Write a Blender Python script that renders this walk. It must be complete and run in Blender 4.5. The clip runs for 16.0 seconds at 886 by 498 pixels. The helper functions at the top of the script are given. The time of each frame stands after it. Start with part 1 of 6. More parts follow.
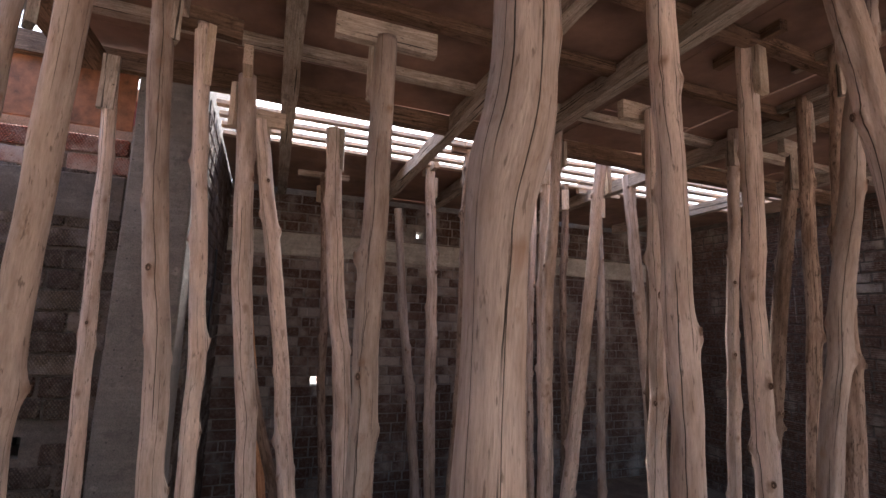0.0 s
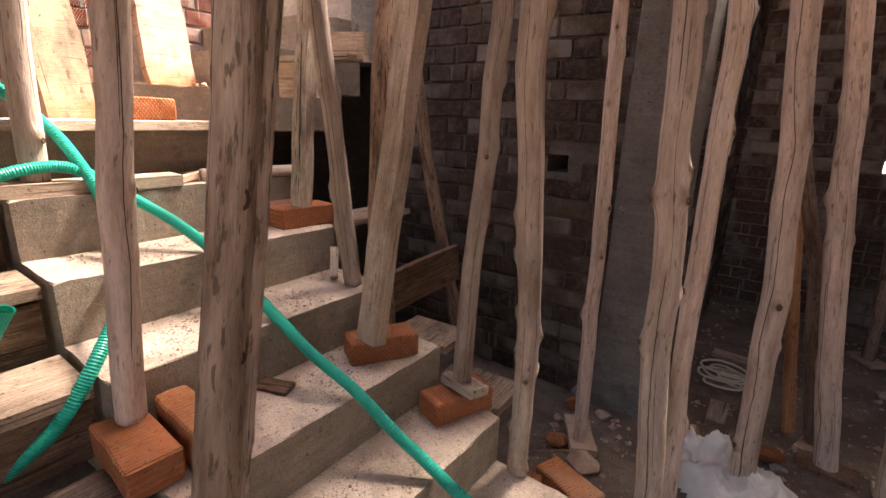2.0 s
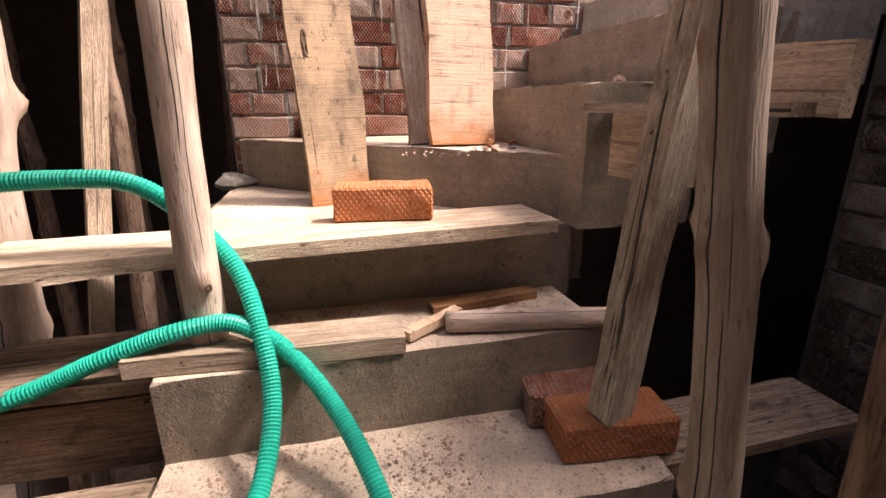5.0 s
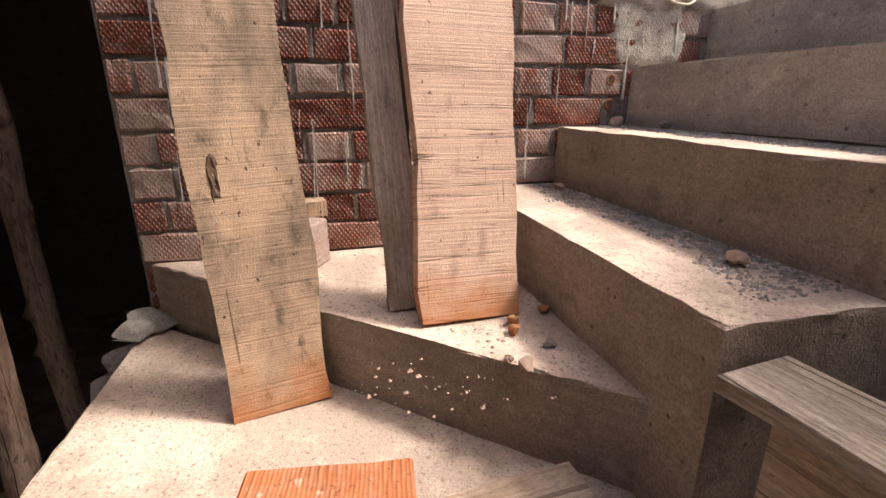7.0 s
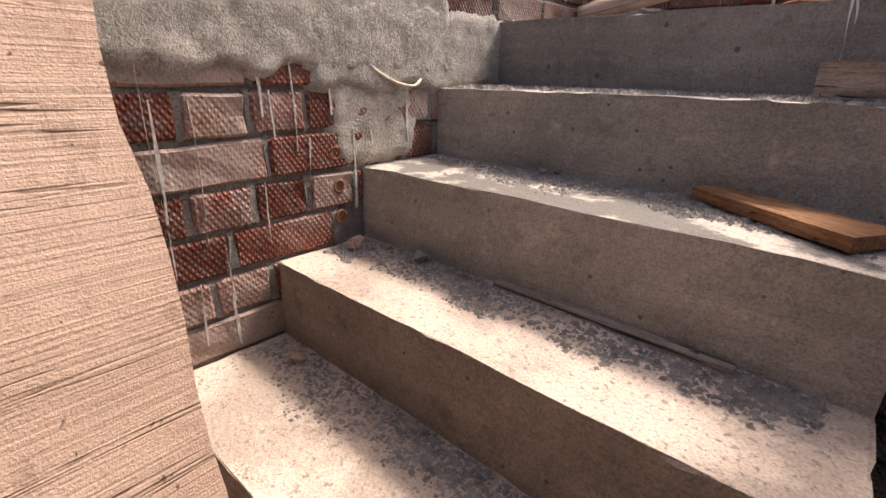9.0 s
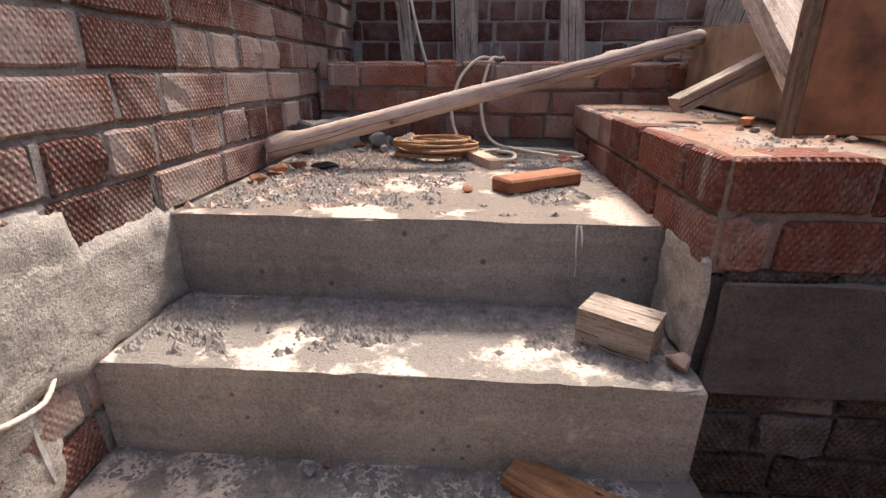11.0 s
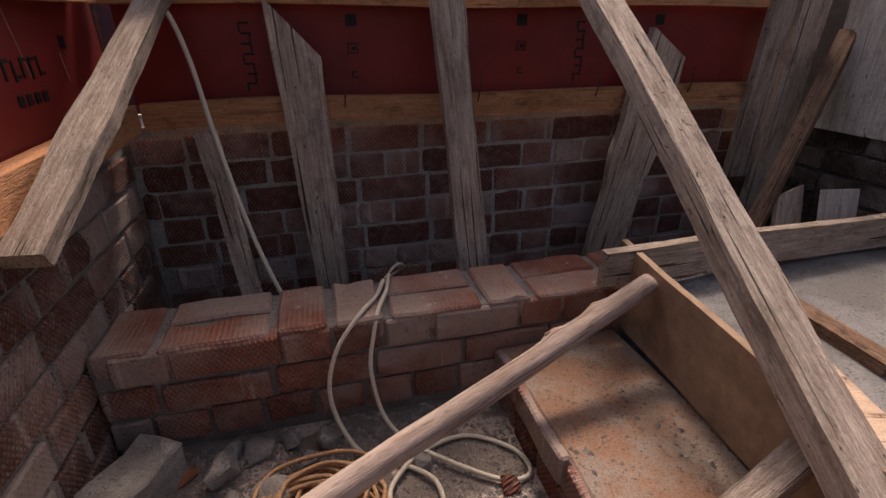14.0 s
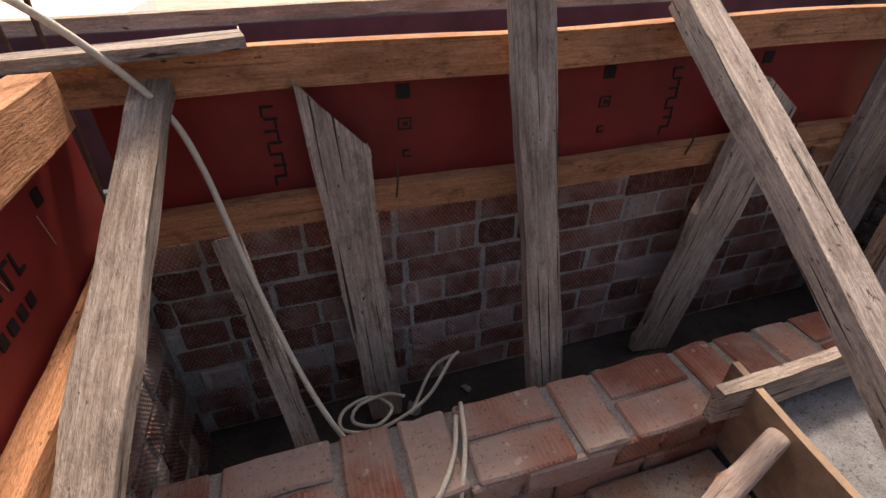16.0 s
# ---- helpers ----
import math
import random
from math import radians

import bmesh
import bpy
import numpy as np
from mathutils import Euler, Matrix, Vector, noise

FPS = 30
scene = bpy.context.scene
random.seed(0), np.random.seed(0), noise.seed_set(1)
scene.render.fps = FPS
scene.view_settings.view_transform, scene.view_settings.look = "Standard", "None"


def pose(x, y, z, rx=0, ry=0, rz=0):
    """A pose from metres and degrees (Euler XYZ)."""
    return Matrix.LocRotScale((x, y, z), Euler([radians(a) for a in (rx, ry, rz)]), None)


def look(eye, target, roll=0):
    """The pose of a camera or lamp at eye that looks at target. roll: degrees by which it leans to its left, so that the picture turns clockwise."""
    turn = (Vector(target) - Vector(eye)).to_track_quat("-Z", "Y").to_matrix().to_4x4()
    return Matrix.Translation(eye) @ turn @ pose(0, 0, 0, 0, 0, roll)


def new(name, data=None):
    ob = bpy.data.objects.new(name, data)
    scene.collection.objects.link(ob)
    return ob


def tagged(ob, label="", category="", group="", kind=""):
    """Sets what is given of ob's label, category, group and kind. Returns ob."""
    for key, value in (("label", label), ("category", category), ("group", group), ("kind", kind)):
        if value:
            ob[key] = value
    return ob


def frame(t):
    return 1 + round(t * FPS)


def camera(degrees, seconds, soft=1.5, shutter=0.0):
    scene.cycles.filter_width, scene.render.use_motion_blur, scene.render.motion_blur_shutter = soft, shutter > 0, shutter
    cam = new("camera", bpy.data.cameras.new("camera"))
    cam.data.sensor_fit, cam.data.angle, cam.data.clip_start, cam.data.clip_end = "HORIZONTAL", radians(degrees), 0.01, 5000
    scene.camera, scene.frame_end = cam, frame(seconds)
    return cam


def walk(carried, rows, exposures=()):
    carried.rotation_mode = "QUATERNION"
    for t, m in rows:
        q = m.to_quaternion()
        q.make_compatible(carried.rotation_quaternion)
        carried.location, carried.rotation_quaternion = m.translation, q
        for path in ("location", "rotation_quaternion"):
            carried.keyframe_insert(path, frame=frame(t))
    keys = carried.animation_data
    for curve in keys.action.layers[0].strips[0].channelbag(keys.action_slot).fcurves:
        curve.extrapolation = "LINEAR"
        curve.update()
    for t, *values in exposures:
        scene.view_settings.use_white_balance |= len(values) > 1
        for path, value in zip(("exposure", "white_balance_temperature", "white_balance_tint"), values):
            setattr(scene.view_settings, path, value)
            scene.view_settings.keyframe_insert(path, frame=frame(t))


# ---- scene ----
cam = camera(86.3, 16.0)
PATH = [
    (0, (2.795, 0.097, 1.632), (3.489, 1.949, 1.929), 2.0),
    (0.5, (2.771, 0.204, 1.493), (3.073, 2.178, 1.604), 2.1),
    (1, (2.707, 0.314, 1.355), (2.5, 2.3, 1.248), 1.8),
    (1.5, (2.691, 0.36, 1.306), (1.968, 2.194, 0.968), 1.8),
    (2, (2.783, 0.392, 1.276), (1.655, 1.954, 0.737), 2.1),
    (2.5, (2.751, 0.504, 1.228), (1.502, 1.932, 0.593), 2.1),
    (3, (2.599, 0.618, 1.254), (1.207, 1.887, 0.581), 1.8),
    (3.5, (2.481, 0.757, 1.268), (0.899, 1.773, 0.588), 0.7),
    (4, (2.326, 0.987, 1.31), (0.597, 1.757, 0.664), 0.7),
    (4.5, (2.14, 1.047, 1.342), (0.333, 1.644, 0.727), 0.4),
    (5, (1.949, 1.035, 1.485), (0.094, 1.496, 0.897), -0.2),
    (5.2, (1.895, 1.035, 1.531), (0.033, 1.455, 0.933), -0.1),
    (7.3, (1.245, 1.218, 1.843), (-0.594, 1.717, 1.233), 0.2),
    (7.5, (1.183, 1.232, 1.888), (-0.622, 1.818, 1.257), 0.2),
    (8, (1.029, 1.274, 1.927), (-0.646, 2.138, 1.257), 0.1),
    (8.5, (0.956, 1.37, 2.044), (-0.541, 2.502, 1.35), -0.2),
    (8.7, (0.923, 1.402, 2.051), (-0.481, 2.646, 1.356), 0.4),
    (10.8, (0.595, 1.69, 2.443), (0.376, 3.547, 1.731), 0.4),
    (11, (0.595, 1.788, 2.468), (0.455, 3.653, 1.761), 0.3),
    (11.5, (0.596, 1.957, 2.627), (0.658, 3.824, 1.912), 0.1),
    (12, (0.556, 2.121, 2.734), (0.81, 3.969, 2.012), 0.0),
    (12.5, (0.595, 2.247, 2.816), (0.985, 4.067, 2.082), -0.1),
    (13, (0.621, 2.373, 2.935), (1.096, 4.166, 2.187), -0.3),
    (13.5, (0.541, 2.523, 3.015), (1.082, 4.284, 2.237), -0.4),
    (14, (0.538, 2.594, 3.118), (0.99, 4.352, 2.278), -0.4),
    (14.5, (0.54, 2.738, 3.25), (0.825, 4.492, 2.331), -0.2),
    (15, (0.44, 2.857, 3.313), (0.647, 4.572, 2.305), -0.2),
    (15.5, (0.368, 2.988, 3.4), (0.626, 4.655, 2.326), -0.4),
    (16, (0.436, 3.067, 3.439), (0.914, 4.654, 2.321), -0.6),
]
# plan units to metres
UNIT = 1.08
walk(cam, [(t, look(Vector(eye) * UNIT, Vector(target) * UNIT, roll)) for t, eye, target, roll in PATH],
     exposures=[(0, 2.75, 5900, 9), (0.5, 2.75, 6150, 14), (1.5, 2.6, 6900, 16), (3.0, 2.55, 7150, 17), (5.2, 1.5, 6700, 16), (7.5, 0.95, 6550, 13), (8.7, 0.85, 6550, 13), (10.8, 1.2, 6600, 13), (11.5, 1.1, 6650, 14), (12.5, 0.45, 6950, 18), (14, 0.08, 7250, 21), (15, 0.2, 7050, 17), (16, 0.62, 7100, 16)])

# ---- light ----
SUN_FROM = Vector((0.20, 0.80, 1.15)).normalized()
world = bpy.data.worlds.new("sky")
scene.world = world
world.use_nodes = True
wn = world.node_tree
sky = wn.nodes.new("ShaderNodeTexSky")
sky.sky_type = "NISHITA"
sky.sun_disc = False
sky.sun_elevation = math.asin(SUN_FROM.z)
sky.sun_rotation = math.atan2(SUN_FROM.x, SUN_FROM.y)
sky.dust_density = 6.0
wn.nodes["Background"].inputs[1].default_value = 0.15
wn.links.new(sky.outputs[0], wn.nodes["Background"].inputs[0])
sun = new("sun", bpy.data.lights.new("sun", "SUN"))
sun.data.energy = 2.9
sun.data.angle = radians(9)
sun.data.color = (1.0, 0.95, 0.88)
sun.matrix_world = look(SUN_FROM * 20, (0, 0, 0))


# ---- materials ----
def nodes(name, rough=0.85, metal=0.0):
    m = bpy.data.materials.new(name)
    m.use_nodes = True
    nt = m.node_tree
    b = nt.nodes["Principled BSDF"]
    b.inputs["Roughness"].default_value = rough
    b.inputs["Metallic"].default_value = metal
    b.inputs["Specular IOR Level"].default_value = 0.3
    return m, nt, b


def coords(nt, scale, kind="Object", turn=(0, 0, 0)):
    tc = nt.nodes.new("ShaderNodeTexCoord")
    mp = nt.nodes.new("ShaderNodeMapping")
    mp.inputs["Scale"].default_value = scale
    mp.inputs["Rotation"].default_value = turn
    nt.links.new(tc.outputs[kind], mp.inputs[0])
    return mp.outputs[0]


def noise_tex(nt, vec, scale, detail=4, rough=0.6, off=0.0):
    n = nt.nodes.new("ShaderNodeTexNoise")
    n.inputs["Scale"].default_value = scale
    n.inputs["Detail"].default_value = detail
    n.inputs["Roughness"].default_value = rough
    if off:
        add = nt.nodes.new("ShaderNodeVectorMath")
        add.inputs[1].default_value = (off, off * 1.7, off * 0.6)
        nt.links.new(vec, add.inputs[0])
        vec = add.outputs[0]
    nt.links.new(vec, n.inputs["Vector"])
    return n.outputs["Fac"]


def ramp(nt, fac, stops):
    r = nt.nodes.new("ShaderNodeValToRGB")
    e = r.color_ramp.elements
    while len(e) < len(stops):
        e.new(0.5)
    for el, (p, c) in zip(e, stops):
        el.position = p
        el.color = (*c, 1) if len(c) == 3 else c
    nt.links.new(fac, r.inputs[0])
    return r.outputs[0]


def g(v):
    return (v, v, v)


def mix(nt, fac, a, b, blend="MIX"):
    m = nt.nodes.new("ShaderNodeMix")
    m.data_type, m.blend_type = "RGBA", blend
    for sock, v in ((m.inputs[0], fac), (m.inputs[6], a), (m.inputs[7], b)):
        if isinstance(v, (int, float)):
            sock.default_value = v
        elif isinstance(v, tuple):
            sock.default_value = (*v, 1)
        else:
            nt.links.new(v, sock)
    return m.outputs[2]


def bump(nt, b, height, strength, dist=0.01):
    n = nt.nodes.new("ShaderNodeBump")
    n.inputs["Strength"].default_value = strength
    n.inputs["Distance"].default_value = dist
    nt.links.new(height, n.inputs["Height"])
    nt.links.new(n.outputs[0], b.inputs["Normal"])


def rand_shift(nt, vec):
    """Moves the pattern by the object's own random number."""
    oi = nt.nodes.new("ShaderNodeObjectInfo")
    add = nt.nodes.new("ShaderNodeVectorMath")
    mul = nt.nodes.new("ShaderNodeVectorMath")
    mul.operation = "SCALE"
    mul.inputs[0].default_value = (37.0, 61.0, 23.0)
    nt.links.new(oi.outputs["Random"], mul.inputs["Scale"])
    nt.links.new(vec, add.inputs[0])
    nt.links.new(mul.outputs[0], add.inputs[1])
    return add.outputs[0], oi.outputs["Random"]


def sawn(name, light, stain, lines=0.8, blotch=0.5, foot=False):
    """Rough-sawn board: saw kerfs run across it, with stains, short dark checks and fine fibre. Its length is local z."""
    m, nt, b = nodes(name, 0.85)
    b.inputs["Specular IOR Level"].default_value = 0.2
    base = coords(nt, (1, 1, 1))
    v, rnd = rand_shift(nt, base)

    def grain(sx, sz, detail, rough, off):
        mp = nt.nodes.new("ShaderNodeMapping")
        mp.inputs["Scale"].default_value = (sx, sx, sz)
        mp.inputs["Rotation"].default_value = (0.03, 0.06, 0)
        nt.links.new(v, mp.inputs[0])
        return noise_tex(nt, mp.outputs[0], 1.0, detail, rough, off)

    tone = mix(nt, ramp(nt, grain(9.0, 5.0, 5, 0.65, 1.0), [(0.40, g(0)), (0.66, g(blotch))]), light, stain)
    tone = mix(nt, ramp(nt, grain(24.0, 12.0, 4, 0.7, 3.0), [(0.56, g(0)), (0.7, g(blotch))]), tone, tuple(c * 0.62 for c in stain))
    tone = mix(nt, 1.0, tone, ramp(nt, grain(3.5, 300.0, 3, 0.6, 5.0), [(0.34, g(0.88)), (0.5, g(1.0)), (0.68, g(1.06))]), "MULTIPLY")
    kerf = grain(1.6, 62.0, 2, 0.5, 7.0)
    broken = ramp(nt, grain(11.0, 30.0, 4, 0.7, 9.0), [(0.40, g(0.12)), (0.60, g(1.0))])
    cut = mix(nt, 1.0, ramp(nt, kerf, [(0.575, g(0)), (0.595, g(lines)), (0.605, g(lines)), (0.625, g(0))]), broken, "MULTIPLY")
    tone = mix(nt, cut, tone, tuple(c * 0.42 for c in stain))
    check = ramp(nt, grain(150.0, 5.0, 2, 0.5, 11.0), [(0.705, g(0)), (0.73, g(0.75))])
    tone = mix(nt, check, tone, tuple(c * 0.35 for c in stain))
    speck = ramp(nt, grain(70.0, 55.0, 2, 0.5, 13.0), [(0.70, g(0)), (0.735, g(0.9))])
    tone = mix(nt, speck, tone, tuple(c * 0.28 for c in stain))
    fuzz = grain(420.0, 420.0, 2, 0.6, 15.0)
    tone = mix(nt, 0.8, tone, ramp(nt, fuzz, [(0.3, g(0.78)), (0.5, g(1.0)), (0.7, g(1.14))]), "MULTIPLY")
    if foot:
        sep = nt.nodes.new("ShaderNodeSeparateXYZ")
        nt.links.new(base, sep.inputs[0])
        wet = nt.nodes.new("ShaderNodeMath")
        wet.operation = "MULTIPLY_ADD"
        wet.inputs[1].default_value = 0.24
        nt.links.new(noise_tex(nt, v, 11.0, 4, 0.6, 31.0), wet.inputs[0])
        nt.links.new(sep.outputs[2], wet.inputs[2])
        tone = mix(nt, ramp(nt, wet.outputs[0], [(0.12, g(0.85)), (0.22, g(0.0))]), tone, (0.40, 0.15, 0.05))
    nt.links.new(tone, b.inputs["Base Color"])
    bump(nt, b, mix(nt, cut, mix(nt, 0.4, grain(3.5, 300.0, 3, 0.6, 5.0), fuzz), g(0.0)), 1.0, 0.0028)
    return m


def weathered(name, light, dark, cracks=0.9, stain=0.5):
    """Board bleached and cracked outdoors: long fibre along local z, dark checks, dirt in patches."""
    m, nt, b = nodes(name, 0.9)
    b.inputs["Specular IOR Level"].default_value = 0.15
    v, rnd = rand_shift(nt, coords(nt, (1, 1, 1)))

    def grain(sx, sz, detail, rough, off):
        mp = nt.nodes.new("ShaderNodeMapping")
        mp.inputs["Scale"].default_value = (sx, sx, sz)
        nt.links.new(v, mp.inputs[0])
        return noise_tex(nt, mp.outputs[0], 1.0, detail, rough, off)

    fibre = grain(150.0, 9.0, 5, 0.72, 1.0)
    tone = ramp(nt, fibre, [(0.34, dark), (0.5, tuple((x + y) / 2 for x, y in zip(light, dark))), (0.62, light)])
    tint = nt.nodes.new("ShaderNodeHueSaturation")
    mr = nt.nodes.new("ShaderNodeMapRange")
    mr.inputs[3].default_value, mr.inputs[4].default_value = 0.82, 1.16
    nt.links.new(rnd, mr.inputs[0])
    nt.links.new(mr.outputs[0], tint.inputs["Value"])
    nt.links.new(tone, tint.inputs["Color"])
    tone = mix(nt, 1.0, tint.outputs[0], ramp(nt, grain(9.0, 3.0, 4, 0.65, 3.0), [(0.34, (0.68, 0.64, 0.6)), (0.5, g(1.0)), (0.68, (1.14, 1.12, 1.1))]), "MULTIPLY")
    tone = mix(nt, ramp(nt, grain(22.0, 11.0, 5, 0.72, 5.0), [(0.54, g(0)), (0.66, g(stain))]), tone, tuple(c * 0.4 for c in dark))
    check = ramp(nt, grain(95.0, 1.7, 2, 0.5, 7.0), [(0.645, g(0)), (0.67, g(cracks))])
    tone = mix(nt, check, tone, tuple(c * 0.12 for c in dark))
    speck = ramp(nt, grain(90.0, 40.0, 2, 0.5, 9.0), [(0.69, g(0)), (0.73, g(0.85))])
    tone = mix(nt, speck, tone, tuple(c * 0.25 for c in dark))
    fuzz = grain(380.0, 110.0, 2, 0.6, 11.0)
    tone = mix(nt, 0.85, tone, ramp(nt, fuzz, [(0.3, g(0.74)), (0.5, g(1.0)), (0.7, g(1.16))]), "MULTIPLY")
    nt.links.new(tone, b.inputs["Base Color"])
    bump(nt, b, mix(nt, check, mix(nt, 0.4, fibre, fuzz), g(0.0)), 1.0, 0.008)
    return m


def stem_wood(name, light, dark, stain=0.75, flecks=0.62):
    """Peeled stem, dried outdoors: streaks, flecks, brown stains and long drying cracks that follow the stem.
    The stem's own straightened coordinates and its knots are stored on the mesh."""
    m, nt, b = nodes(name, 0.88)
    b.inputs["Specular IOR Level"].default_value = 0.2
    at = nt.nodes.new("ShaderNodeAttribute")
    at.attribute_name = "stem"
    kn = nt.nodes.new("ShaderNodeAttribute")
    kn.attribute_name = "knot"
    v, rnd = rand_shift(nt, at.outputs["Vector"])

    def stretched(x, z, detail, rough, off):
        mp = nt.nodes.new("ShaderNodeMapping")
        mp.inputs["Scale"].default_value = (x, x, z)
        nt.links.new(v, mp.inputs[0])
        return noise_tex(nt, mp.outputs[0], 1.0, detail, rough, off)

    def calc(op, a, c, k=None):
        n = nt.nodes.new("ShaderNodeMath")
        n.operation = op
        for sock, val in zip(n.inputs, (a, c, k)):
            if isinstance(val, (int, float)):
                sock.default_value = val
            elif val is not None:
                nt.links.new(val, sock)
        return n.outputs[0]

    streak = stretched(34.0, 6.0, 5, 0.7, 1.0)
    mid = tuple((x * 0.45 + y * 0.55) for x, y in zip(dark, light))
    tone = ramp(nt, streak, [(0.34, dark), (0.46, mid), (0.58, light), (0.72, tuple(min(0.75, c * 1.16) for c in light))])
    broad = stretched(7.0, 1.6, 3, 0.6, 4.0)
    tone = mix(nt, 1.0, tone, ramp(nt, broad, [(0.32, (0.56, 0.51, 0.47)), (0.48, g(0.95)), (0.68, (1.14, 1.12, 1.08))]), "MULTIPLY")
    tint = nt.nodes.new("ShaderNodeHueSaturation")
    mr = nt.nodes.new("ShaderNodeMapRange")
    mr.inputs[3].default_value, mr.inputs[4].default_value = 0.62, 1.14
    nt.links.new(rnd, mr.inputs[0])
    nt.links.new(mr.outputs[0], tint.inputs["Value"])
    nt.links.new(tone, tint.inputs["Color"])
    tone = tint.outputs[0]
    patch = stretched(20.0, 10.0, 5, 0.72, 9.0)
    tone = mix(nt, ramp(nt, patch, [(0.60, g(0)), (0.70, g(stain))]), tone, (dark[0] * 0.62, dark[1] * 0.52, dark[2] * 0.45))
    fleck = stretched(120.0, 24.0, 3, 0.6, 13.0)
    tone = mix(nt, ramp(nt, fleck, [(flecks, g(0)), (flecks + 0.06, g(0.75))]), tone, tuple(c * 0.42 for c in dark))
    fibre = stretched(330.0, 32.0, 3, 0.6, 17.0)
    tone = mix(nt, 0.9, tone, ramp(nt, fibre, [(0.3, g(0.82)), (0.5, g(1.0)), (0.72, g(1.1))]), "MULTIPLY")
    sep = nt.nodes.new("ShaderNodeSeparateXYZ")
    nt.links.new(at.outputs["Vector"], sep.inputs[0])
    ang = calc("ARCTAN2", sep.outputs[1], sep.outputs[0])
    wander = stretched(1.5, 2.4, 3, 0.6, 21.0)
    lines = []
    for times, wide, cut, off in ((1.0, 0.038, 0.44, 0.0), (2.0, 0.05, 0.53, 2.1), (3.0, 0.055, 0.56, 4.4)):
        a = calc("MULTIPLY_ADD", ang, times, calc("MULTIPLY_ADD", rnd, 17.0 + off, calc("MULTIPLY", wander, 1.3)))
        d = calc("ABSOLUTE", calc("SINE", a, None), None)
        on = ramp(nt, stretched(0.8, 1.7, 2, 0.5, 25.0 + off), [(cut, g(0)), (cut + 0.03, g(1))])
        lines.append(mix(nt, 1.0, ramp(nt, d, [(wide * 0.45, g(1)), (wide, g(0))]), on, "MULTIPLY"))
    crack = mix(nt, 1.0, mix(nt, 1.0, lines[0], lines[1], "LIGHTEN"), lines[2], "LIGHTEN")
    tone = mix(nt, crack, tone, tuple(c * 0.10 for c in dark))
    eye = kn.outputs["Fac"]
    tone = mix(nt, ramp(nt, eye, [(0.30, g(0)), (0.62, g(0.5)), (0.86, g(0.85))]), tone, (dark[0] * 0.6, dark[1] * 0.48, dark[2] * 0.4))
    nt.links.new(tone, b.inputs["Base Color"])
    h = mix(nt, 0.35, mix(nt, 0.4, streak, patch), fibre)
    bump(nt, b, mix(nt, crack, h, g(0.0)), 1.0, 0.006)
    return m


